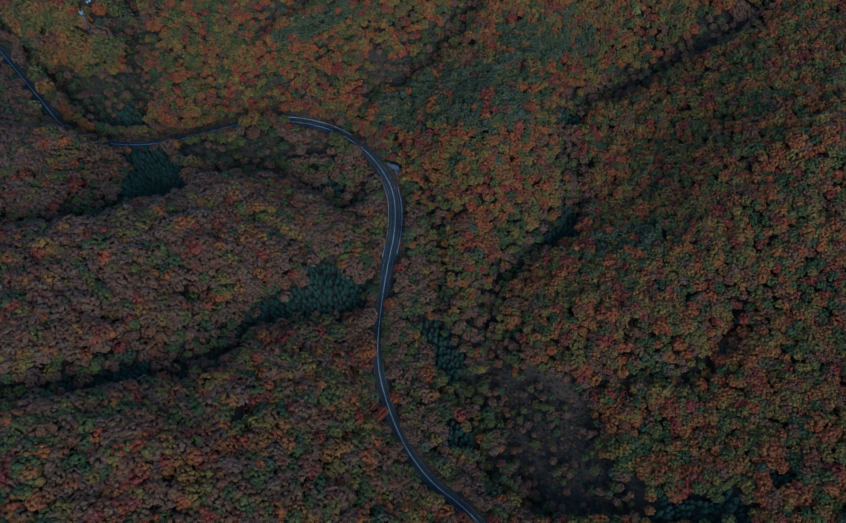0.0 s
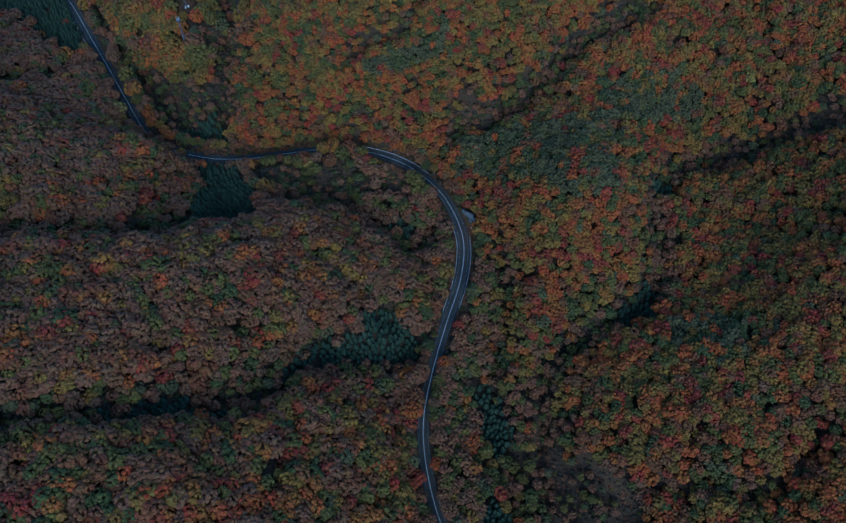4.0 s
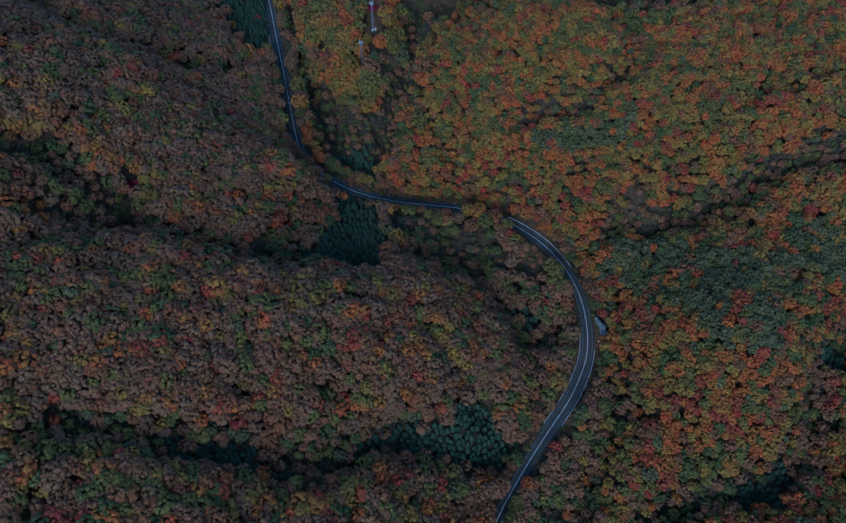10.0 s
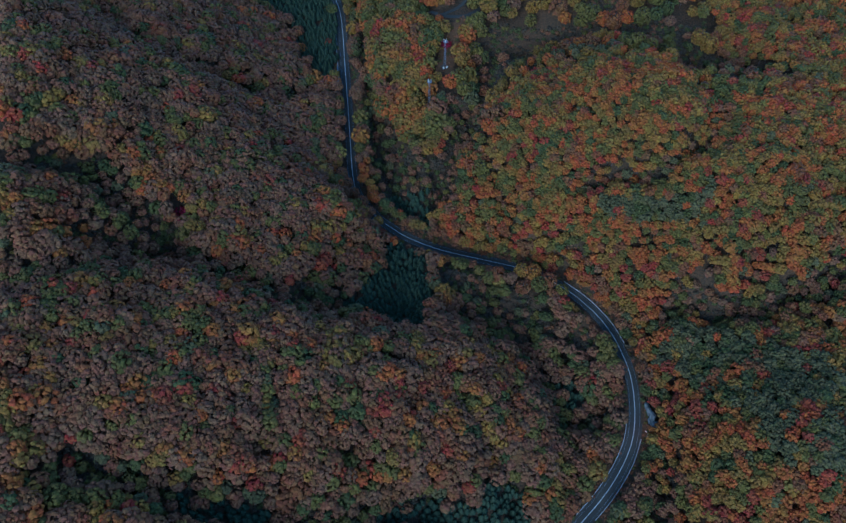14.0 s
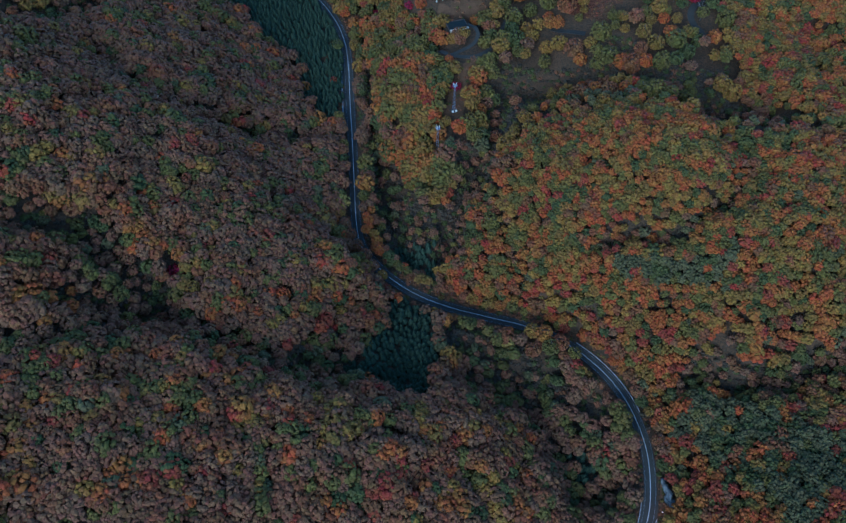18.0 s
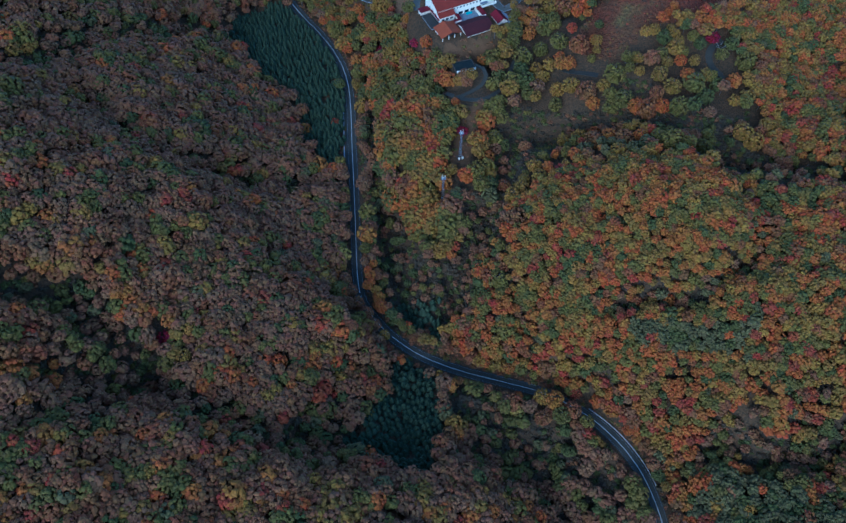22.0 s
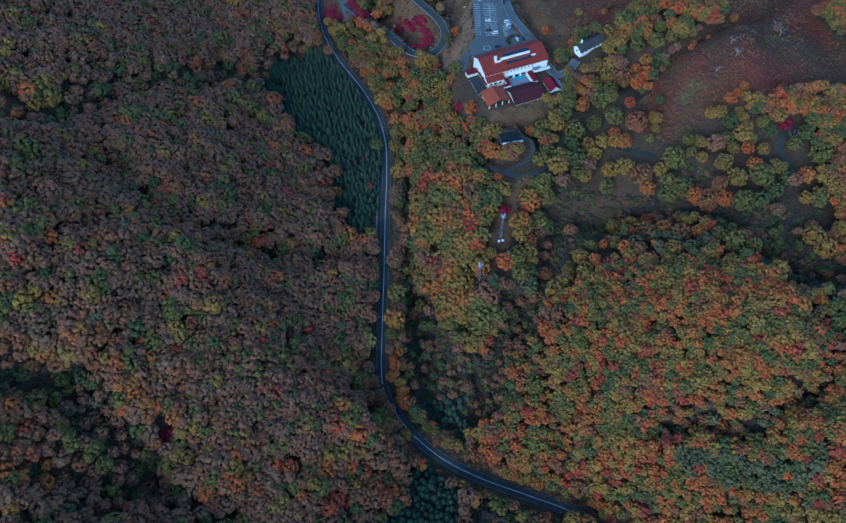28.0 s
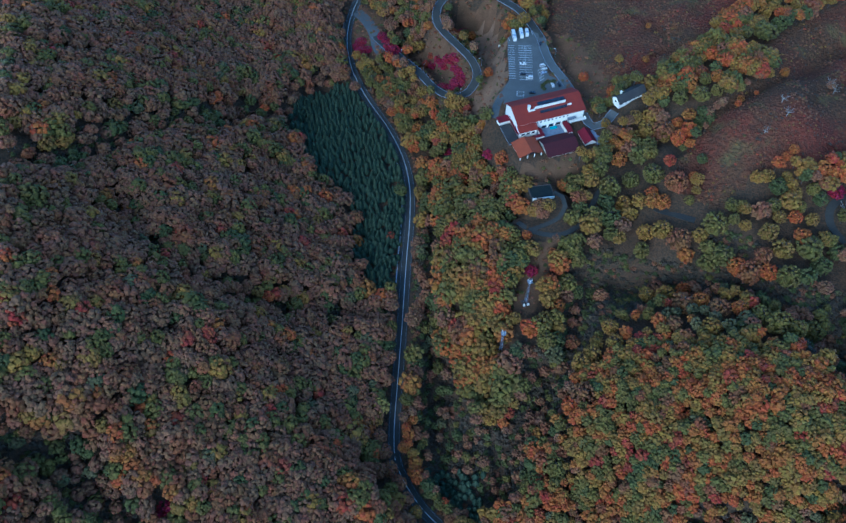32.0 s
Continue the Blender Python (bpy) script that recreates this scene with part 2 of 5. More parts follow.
TRACK = [(19, 656, 76.5), (17, 647, 75.6), (15, 637, 75), (11, 624, 74.8), (2, 613, 75.6), (-9, 610, 75.8), (-17, 611, 75.5), (-26, 616, 73.5)]
TRACK_EAST = [(46, 655, 77), (55, 648, 78.4), (67, 645, 80.6), (78, 643, 81.6)]
TRACK_FAR = [(160, 676, 97), (153, 668, 95.8), (151, 660, 94), (154, 652, 91.8), (162, 645, 90)]
PADS = [   # height, blend, outline: car park, lodge, pond yard, mast feet
    (87.0, 10, [(-70, 768), (-63, 782), (-52, 784), (-42, 764), (-33, 738), (-40, 716), (-58, 702), (-60, 730)]),
    (85.5, 10, [(-58, 706), (-40, 716), (0, 706), (12, 694), (8, 680), (-4, 672), (-34, 652), (-48, 664), (-60, 684)]),
    (80.5, 8, [(-24, 640), (-16, 648), (-8, 642), (-10, 631), (-19, 628)]),
    (94.5, 8, [(14, 708), (20, 704), (33, 728), (26, 736)]),
]


def dense(course, step=4.0):
    """A course as a smooth run of points about a step apart (Catmull-Rom)."""
    p = np.array([course[0], *course, course[-1]], float)
    p[0] = 2 * p[1] - p[2]
    p[-1] = 2 * p[-2] - p[-3]
    out = []
    for i in range(1, len(p) - 2):
        n = max(1, int(np.linalg.norm(p[i + 1, :2] - p[i, :2]) / step))
        for k in range(n):
            s = k / n
            out.append(0.5 * (2 * p[i] + (p[i + 1] - p[i - 1]) * s + (2 * p[i - 1] - 5 * p[i] + 4 * p[i + 1] - p[i + 2]) * s ** 2
                              + (3 * p[i] - p[i - 1] - 3 * p[i + 1] + p[i + 2]) * s ** 3))
    out.append(p[-2])
    return np.array(out)


def reach(x, y, course):
    """Distance from points to a course, and the course's height there (0 where it has none)."""
    c = np.asarray(course, float)
    best, height = np.full(x.shape, 1e9), np.zeros(x.shape)
    for a, b in zip(c[:-1], c[1:]):
        d = b[:2] - a[:2]
        s = np.clip(((x - a[0]) * d[0] + (y - a[1]) * d[1]) / max(d @ d, 1e-9), 0, 1)
        r = np.hypot(x - a[0] - s * d[0], y - a[1] - s * d[1])
        near = r < best
        best = np.where(near, r, best)
        if len(a) > 2:
            height = np.where(near, a[2] + s * (b[2] - a[2]), height)
    return best, height


def inside(x, y, outline):
    o = np.asarray(outline, float)
    hit = np.zeros(x.shape, bool)
    for (ax, ay), (bx, by) in zip(o, np.roll(o, -1, 0)):
        cross = (ay > y) != (by > y)
        hit ^= cross & (x < ax + (bx - ax) * (y - ay) / (by - ay + 1e-12))
    return hit


def ripple(x, y, size, seed):
    """Gentle random unevenness between -1 and 1."""
    r = np.random.RandomState(seed)
    out = np.zeros(x.shape)
    for k in range(6):
        a, f, ph = r.uniform(0, 6.283), r.uniform(0.6, 1.7) / size, r.uniform(0, 6.283)
        out += np.sin((x * np.cos(a) + y * np.sin(a)) * f * 6.283 + ph)
    return out / 3.0


RUNS = {"road": dense(ROAD), "lane": dense(LANE), "east": dense(LANE_EAST), "west": dense(LANE_WEST), "spur": dense(SPUR), "pond": dense(PATH_POND), "track": dense(TRACK), "glade": dense(TRACK_EAST), "far": dense(TRACK_FAR)}
HALF = {"road": 3.5, "lane": 3.0, "east": 3.0, "west": 2.6, "spur": 4.6, "pond": 1.4, "track": 1.7, "glade": 2.2, "far": 2.4}


def crease(x, y):
    """Small drainage lines running downslope."""
    return np.exp(-(ripple(x + 9 * ripple(x, y, 40, 43), y + 9 * ripple(x, y, 40, 44), 120, 42) / 0.09) ** 2) * np.clip(0.5 + ripple(x, y, 150, 45), 0, 1)


def land(x, y):
    """Height of the ground."""
    x, y = np.asarray(x, float), np.asarray(y, float)
    h = np.full(x.shape, 95.7)
    for cx, cy, r, a in swells():
        h += a * np.exp(-((x - cx) ** 2 + (y - cy) ** 2) / (2 * r * r))
    for depth, half, course in GULLIES:
        d, _ = reach(x, y, course)
        h -= depth * np.exp(-(d / half) ** 1.5)
    for depth, outline in HOLLOWS:
        d, _ = reach(x, y, outline + outline[:1])
        w = np.clip(0.5 + np.where(inside(x, y, outline), d, -d) / 10, 0, 1)
        h -= depth * w * w * (3 - 2 * w)
    h -= 4.5 * crease(x, y)
    h += 2.2 * ripple(x, y, 60, 3) + 1.2 * ripple(x, y, 26, 4)
    far = np.clip((np.hypot(x - 40, y - 430) - 700) / 900, 0, 1)
    h += far * (40 + 45 * ripple(x, y, 700, 5))
    for level, blend, outline in PADS:
        d, _ = reach(x, y, outline + outline[:1])
        w = np.where(inside(x, y, outline), 1.0, np.clip(1 - d / blend, 0, 1))
        w = w * w * (3 - 2 * w)
        h += (level - h) * w
    for key, blend in (("far", 4), ("glade", 4), ("track", 4), ("pond", 4), ("spur", 8), ("west", 6), ("east", 8), ("lane", 7), ("road", 18)):
        d, z = reach(x, y, RUNS[key])
        w = np.clip(1 - (d - HALF[key] - 1.0) / blend, 0, 1)
        w = w * w * (3 - 2 * w)
        h += (z - 0.35 - h) * w
    return h


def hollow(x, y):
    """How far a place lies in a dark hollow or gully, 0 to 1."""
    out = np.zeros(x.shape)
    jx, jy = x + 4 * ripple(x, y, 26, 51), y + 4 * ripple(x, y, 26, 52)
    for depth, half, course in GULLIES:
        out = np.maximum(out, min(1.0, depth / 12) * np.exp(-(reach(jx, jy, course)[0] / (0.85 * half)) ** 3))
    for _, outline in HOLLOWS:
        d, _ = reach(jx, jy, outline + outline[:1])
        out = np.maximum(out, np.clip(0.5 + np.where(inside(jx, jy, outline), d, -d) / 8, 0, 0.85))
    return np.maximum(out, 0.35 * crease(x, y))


def mesh_of(name, verts, faces, mats, index=None, smooth=False):
    """A mesh from arrays: faces all of one size."""
    me = bpy.data.meshes.new(name)
    verts, faces = np.asarray(verts, np.float32), np.asarray(faces, np.int32)
    n, k = faces.shape
    me.vertices.add(len(verts))
    me.vertices.foreach_set("co", verts.ravel())
    me.loops.add(n * k)
    me.loops.foreach_set("vertex_index", faces.ravel())
    me.polygons.add(n)
    me.polygons.foreach_set("loop_start", np.arange(0, n * k, k, dtype=np.int32))
    me.polygons.foreach_set("loop_total", np.full(n, k, np.int32))
    for m in mats:
        me.materials.append(m)
    if index is not None:
        me.polygons.foreach_set("material_index", np.asarray(index, np.int32))
    me.polygons.foreach_set("use_smooth", np.full(n, smooth))
    me.update(calc_edges=True)
    return me


def steps(lo, hi, fine, ends):
    """Grid lines: fine between lo and hi, then wider and wider out to the ends."""
    core = list(np.arange(lo, hi + fine / 2, fine))
    a, b, s = core[0], core[-1], fine
    left, right = [], []
    while a > -ends or b < ends:
        s *= 1.35
        if a > -ends:
            a -= s
            left.insert(0, a)
        if b < ends:
            b += s
            right.append(b)
    return np.array(left + core + right)


MEADOWS = [
    [(-55, 826), (-46, 797), (-36, 772), (-14, 738), (6, 714), (13, 742), (33, 745), (42, 756), (63, 794), (90, 851), (60, 900), (-40, 900)],
    [(175, 800), (159, 799), (130, 789), (102, 756), (81, 728), (70, 699), (59, 679), (65, 663), (90, 650), (106, 676), (120, 682), (138, 683), (159, 703), (220, 720)],
    [(102, 801), (163, 875), (230, 880), (200, 810), (115, 772)],
]
FIELD = [(-105, 809), (-82, 799), (-72, 770), (-70, 760), (-63, 741), (-61, 725), (-60, 699), (-62, 689), (-80, 706), (-84, 720), (-80, 735), (-87, 748)]
CLEARINGS = [
    [(-105, 809), (-82, 799), (-70, 760), (-63, 741), (-59, 725), (-57, 699), (-58, 689), (-80, 710), (-84, 722), (-79, 735), (-87, 748)],
    [(-53, 783), (-45, 800), (-20, 780), (5, 748), (11, 735), (1, 716), (-10, 724), (-33, 760)],
    [(-17, 578), (-10, 605), (5, 616), (9, 610), (-2, 584), (-2, 560), (-18, 556)],
    [(-22, 541), (-8, 541), (-6, 528), (-20, 526)],
    [(-86, 722), (-82, 752), (-70, 756), (-64, 735), (-62, 700), (-74, 698)],
    [(-110, 790), (-122, 800), (-116, 815), (-90, 812), (-72, 790), (-92, 768)],
    [(-160, 776), (-120, 762), (-104, 750), (-104, 728), (-128, 752)],
    [(-34, 652), (-4, 672), (4, 668), (-6, 650), (-26, 642)],
    [(142, 317), (143, 334), (149, 334), (150, 319)],
    [(-206, 814), (-190, 808), (-172, 792), (-160, 772), (-158, 752), (-172, 750), (-186, 757), (-196, 772), (-205, 792)],
    [(-149, 757), (-132, 746), (-113, 730), (-98, 724), (-88, 729), (-86, 742), (-93, 752), (-107, 762), (-119, 770), (-128, 780), (-140, 775)],
    [(-58, 706), (-33, 742), (-18, 736), (4, 708), (-8, 700)],
    [(-46, 790), (-38, 775), (-24, 748), (-8, 732), (4, 712), (-4, 712), (-20, 738), (-40, 770)],
    [(-100, 752), (-92, 740), (-96, 730), (-110, 738), (-128, 752), (-122, 768), (-108, 760)],
]
CEDARS = [
    [(56, 275), (75, 276), (86, 258), (80, 242), (42, 241), (16, 244), (-9, 232), (2, 250), (25, 258), (45, 258)],
    [(-27, 424), (0, 417), (10, 371), (6, 349), (-9, 350), (-24, 361), (-43, 362), (-36, 376), (-28, 397)],
    [(-213, 700), (-187, 726), (-141, 698), (-114, 662), (-98, 601), (-92, 568), (-97, 548), (-123, 577), (-139, 617), (-167, 630), (-205, 666)],
    [(112, 220), (120, 205), (122, 183), (114, 170), (104, 174), (100, 188), (104, 200)],
    [(88, 150), (98, 152), (104, 134), (96, 122), (86, 134)],
    [(206, 223), (227, 242), (247, 239), (228, 216), (209, 216)],
    [(167, 49), (185, 45), (215, 26), (207, 14), (162, 42)],
    [(222, 33), (238, 30), (235, 18), (221, 25)],
    [(93, 349), (106, 349), (109, 333), (98, 332)],
    [(266, 307), (280, 311), (295, 301), (286, 294), (270, 299)],
    [(-60, 232), (-30, 218), (-80, 220), (-100, 228)],
    [(-42, 460), (-9, 467), (1, 440), (-30, 450)],
]
PINES = [
    [(150, 390), (181, 385), (209, 369), (254, 353), (244, 317), (229, 289), (194, 299), (191, 324), (163, 345), (146, 361), (145, 377)],
    [(265, 393), (339, 383), (334, 355), (279, 346), (247, 352)],
    [(235, 209), (274, 194), (262, 165), (236, 166), (223, 187)],
    [(81, 588), (107, 591), (109, 571), (102, 555), (84, 557)],
    [(60, 572), (90, 578), (150, 580), (150, 562), (95, 566)],
    [(100, 455), (160, 455), (175, 470), (165, 440), (110, 440)],
]

# scrubby thickets, the lightly wooded grounds, and the bare grove by the junction
BRUSH = [[(131, 168), (158, 149), (174, 125), (172, 103), (161, 84), (173, 61), (163, 46), (128, 64), (116, 114), (117, 150)],
         [(-88, 610), (-74, 606), (-57, 545), (-25, 505), (-16, 492), (-2, 494), (6, 484), (7, 454), (-11, 440), (-44, 466), (-60, 513), (-78, 567)],
         [(21, 615), (77, 617), (146, 616), (163, 600), (145, 590), (106, 602), (65, 606), (40, 575), (34, 568), (21, 592)],
         [(155, 588), (190, 577), (228, 568), (225, 549), (184, 542), (166, 548)],
         [(-3, 411), (29, 414), (55, 408), (91, 396), (108, 383), (121, 365), (118, 352), (98, 352), (79, 376), (48, 388), (16, 391), (5, 384)],
         [(-11, 542), (8, 541), (20, 532), (17, 514), (8, 494), (-1, 498), (1, 510), (-7, 525)]]
TONGUE = [(-74, 602), (-50, 606), (-30, 600), (-19, 559), (-1, 512), (0, 496), (-8, 492), (-28, 504), (-56, 541)]
# DULL: darker stands by the road, their shade partly put into the species colour
DULL = [[(136, 300), (142, 272), (142, 245), (140, 215), (140, 185), (126, 167), (126, 140), (110, 133), (112, 103), (114, 71), (83, 86), (71, 129), (68, 174), (78, 205), (104, 248), (126, 275)],
        [(60, 395), (110, 378), (124, 345), (118, 310), (88, 300), (66, 330), (52, 370)], [(-60, 470), (-90, 600), (-75, 600), (-40, 500)], [(-95, 540), (-60, 470), (-70, 460), (-110, 500)]]
PARKLAND = [(-100, 590), (-70, 500), (-20, 500), (20, 530), (40, 560), (60, 600), (190, 600), (170, 660), (60, 690), (80, 730), (130, 800), (110, 850), (60, 800), (30, 740), (30, 690), (-20, 645), (-60, 690), (-110, 720), (-130, 690), (-110, 640)]
GROVE = [(-195, 800), (-160, 778), (-120, 776), (-130, 830), (-190, 850)]

# the ground, one sheet
gx, gy = np.meshgrid(steps(-330, 440, 4.5, 4200), steps(-20, 880, 4.5, 4200))
gz = land(gx, gy)
ny, nx = gx.shape
ids = np.arange(nx * ny).reshape(ny, nx)
quads = np.stack([ids[:-1, :-1], ids[:-1, 1:], ids[1:, 1:], ids[1:, :-1]], -1).reshape(-1, 4)
mid = [v.ravel()[quads].mean(1) for v in (gx, gy)]
kind = np.zeros(len(quads), int)
for c in MEADOWS:
    kind[inside(*mid, c)] = 1
for c in CLEARINGS:
    kind[inside(*mid, c)] = 2
kind[inside(*mid, FIELD)] = 3


def meadow_ground(t, b):
    red = noise_fac(t, 0.018, 6.0, 0.44, 0.60)
    tuft = noise_fac(t, 0.45, 8.0, 0.36, 0.66)
    moss = noise_fac(t, 0.05, 6.0, 0.56, 0.70)
    base = mixed(t, red, (0.122, 0.058, 0.022), (0.170, 0.043, 0.019))
    base = mixed(t, moss, base, (0.150, 0.105, 0.030))
    base = mixed(t, tuft, mixed(t, 0.6, base, (0.045, 0.032, 0.018)), base)
    t.links.new(base, b.inputs["Base Color"])
    bumped(t, b, tuft, 0.9, 0.7)


def litter(t, b):
    wet = noise_fac(t, 0.05, 5.0, 0.4, 0.62)
    leaf = noise_fac(t, 0.9, 8.0, 0.38, 0.62)
    base = mixed(t, wet, (0.092, 0.056, 0.025), (0.056, 0.043, 0.021))
    t.links.new(mixed(t, leaf, mixed(t, 0.6, base, (0.034, 0.028, 0.017)), mixed(t, 0.35, base, (0.16, 0.075, 0.03))), b.inputs["Base Color"])
    bumped(t, b, leaf, 0.5, 0.3)


FLOOR_FOREST = material("forest_floor", litter, 0.95, 0.0, 0.1)
FLOOR_MEADOW = material("meadow", meadow_ground, 0.95, 0.0, 0.1)
FLOOR_GRASS = surface("dry_grass", (0.180, 0.096, 0.042), (0.115, 0.068, 0.029), 0.10, 1.4, 0.95, spec=0.1, bump=0.6, depth=0.2)
FLOOR_FIELD = surface("tan_field", (0.28, 0.165, 0.080), (0.20, 0.125, 0.064), 0.12, 1.4, 0.95, spec=0.1, bump=0.5, depth=0.15)
ground = new("ground", mesh_of("ground", np.stack([gx, gy, gz], -1).reshape(-1, 3), quads, [FLOOR_FOREST, FLOOR_MEADOW, FLOOR_GRASS, FLOOR_FIELD], kind, True))
tagged(ground, "hilly forest floor with brown leaf litter and meadows", "ground", kind="structure")


# ---------------------------------------------------------------- parts
def part(name, me, parent=None, label="", mat=None):
    """A mesh or bmesh as one object, under a thing if one is given."""
    if isinstance(me, bmesh.types.BMesh):
        data = bpy.data.meshes.new(name)
        me.to_mesh(data)
        me.free()
        me = data
    if mat is not None:
        me.materials.clear()
        me.materials.append(mat)
    ob = new(name, me)
    ob.parent = parent
    if label:
        ob["label"] = label
    return ob


def ribbon(run, lo, hi, lift, thick=0.0):
    """A strip along a run between two offsets (to the right of the way)."""
    p = np.asarray(run, float)
    d = np.gradient(p[:, :2], axis=0)
    d /= np.linalg.norm(d, axis=1)[:, None]
    side = np.stack([d[:, 1], -d[:, 0]], -1)
    v = []
    for off, z in ((lo, lift), (hi, lift)) if not thick else ((lo, lift - thick), (lo, lift), (hi, lift), (hi, lift - thick)):
        v.append(np.c_[p[:, :2] + side * off, p[:, 2] + z])
    v = np.stack(v, 1)
    n, k, _ = v.shape
    ids = np.arange(n * k).reshape(n, k)
    f = np.stack([ids[:-1, 1:], ids[:-1, :-1], ids[1:, :-1], ids[1:, 1:]], -1).reshape(-1, 4)[:, ::-1]
    return v.reshape(-1, 3), f


def strip(name, run, lo, hi, lift, mat, parent=None, label="", thick=0.0):
    v, f = ribbon(run, lo, hi, lift, thick)
    return part(name, mesh_of(name, v, f, [mat]), parent, label)


road = strip("road", RUNS["road"], -3.5, 3.5, 0.0, ASPHALT, thick=0.5)
tagged(road, "two-lane dark asphalt mountain road with a white centre line", "road", kind="structure")
strip("centre_line", RUNS["road"], -0.13, 0.13, 0.012, PAINT, road)
strip("edge_line", RUNS["road"], -2.95, -2.85, 0.012, PAINT_WORN, road)
strip("edge_line", RUNS["road"], 2.85, 2.95, 0.012, PAINT_WORN, road)
for key, label in (("lane", "narrow asphalt lane in a hairpin up to the lodge"), ("east", "asphalt lane beside the car park"), ("west", "asphalt service lane beside the lodge"), ("spur", "wide asphalt lay-by at the junction"), ("pond", "narrow paved footpath round the pond yard"), ("track", "narrow asphalt track through the lodge grounds"), ("glade", "short stretch of asphalt track in a glade"), ("far", "asphalt track in a dip of the meadow")):
    w = HALF[key]
    tagged(strip("lane_" + key, RUNS[key], -w, w, {"lane": -0.01, "pond": -0.02}.get(key, -0.03), ASPHALT if key in ("lane", "pond", "track", "glade", "far") else ASPHALT_PALE, thick=0.4), label, "lane", kind="structure")
# ---------------------------------------------------------------- trees
def crown_shape(seed, clumps, flat=0.9, sides=5, lobes=6, relief=1.0):
    """A crown of unit radius standing on z = 0: many small leaf clumps, each a ragged little dome, set over uneven limbs.
    Returns vertices and triangles."""
    r = np.random.RandomState(seed)
    verts, tris = [], []
    for j in range(5):
        a = 6.283 * j / 5
        verts.append((0.74 * math.cos(a), 0.74 * math.sin(a), -0.34 * flat))
    verts.append((0, 0, 0.62 * flat))
    tris += [(j, (j + 1) % 5, 5) for j in range(5)]
    limb = r.normal(size=(lobes, 3)) * (1, 1, 0.5) + (0, 0, 0.4)
    limb /= np.linalg.norm(limb, axis=1)[:, None]
    turn, wide = r.uniform(0, 6.28), math.sqrt(2.5 / clumps)
    for k in range(clumps):
        up = math.asin(min(0.98, max(-0.3, -0.22 + 1.2 * (k + 0.5) / clumps + r.uniform(-.08, .08))))
        a = turn + k * 2.39996 + r.uniform(-.3, .3)
        d = np.array((math.cos(a) * math.cos(up), math.sin(a) * math.cos(up), math.sin(up)))
        far = 0.74 + 0.24 * float(np.clip((limb @ d).max(), 0, 1)) ** 3 + r.uniform(-.08, .08)
        m = d + (0, 0, 0.25) + r.normal(size=3) * 0.16
        m /= np.linalg.norm(m)
        u = np.cross(m, r.normal(size=3))
        u /= np.linalg.norm(u)
        w = np.cross(m, u)
        c = wide * r.uniform(0.72, 1.2)
        b = len(verts)
        for q in range(sides):
            t = 6.283 * q / sides + r.uniform(-.3, .3)
            verts.append((d * far + (u * math.cos(t) + w * math.sin(t)) * c * r.uniform(0.72, 1.18) - m * c * relief * r.uniform(0.26, 0.58)) * (1, 1, flat))
        verts.append((d * far + m * c * 0.42 * relief + (u * r.uniform(-.3, .3) + w * r.uniform(-.3, .3)) * c) * (1, 1, flat))
        tris += [(b + q, b + (q + 1) % sides, b + sides) for q in range(sides)]
    return np.array(verts), np.array(tris)


def cedar_shape(seed, tiers=6, around=8):
    """A conifer of height 1 and base radius 1, blunt at the top: tiers of drooping boughs with ragged tips, and a leading shoot."""
    r = np.random.RandomState(seed)
    verts, tris = [], []
    for i in range(tiers):
        e = i / tiers
        z, w = 0.16 + 0.76 * e, 1.0 * (1 - e * e) ** 0.8 * r.uniform(0.92, 1.08) + 0.08
        spin = r.uniform(0, 6.28)
        for j in range(around):
            a, half = spin + 6.283 * j / around + r.uniform(-.2, .2), 3.14 / around * r.uniform(0.85, 1.2)
            tip = w * r.uniform(0.72, 1.18)
            b = len(verts)
            verts += [(0, 0, z + 0.15 + 0.05 * (1 - e)), (tip * 0.66 * math.cos(a - half), tip * 0.66 * math.sin(a - half), z + r.uniform(-.01, .03)),
                      (tip * math.cos(a), tip * math.sin(a), z - 0.05 * w), (tip * 0.66 * math.cos(a + half), tip * 0.66 * math.sin(a + half), z + r.uniform(-.01, .03))]
            tris += [(b, b + 1, b + 2), (b, b + 2, b + 3)]
    b = len(verts)
    verts += [(0.22, 0, 0.86), (-0.12, 0.2, 0.86), (-0.12, -0.2, 0.86), (0, 0, 1.03)]
    tris += [(b, b + 1, b + 3), (b + 1, b + 2, b + 3), (b + 2, b, b + 3)]
    return np.array(verts, float), np.array(tris)


CROWNS = [crown_shape(10 + k, 19 + k % 3, 0.92 + 0.10 * (k % 3)) for k in range(14)]
CROWNS_BIG = [crown_shape(40 + k, 36 + k % 4, 0.92 + 0.10 * (k % 3), 5, 8) for k in range(8)]
CROWNS_SOFT = [crown_shape(20 + k, 19 + k % 3, 0.84 + 0.06 * (k % 3), 5, 6, 0.62) for k in range(12)]
CROWNS_SOFT_BIG = [crown_shape(50 + k, 34 + k % 4, 0.84 + 0.06 * (k % 3), 5, 8, 0.66) for k in range(8)]
FIRS = [cedar_shape(60 + k) for k in range(5)]


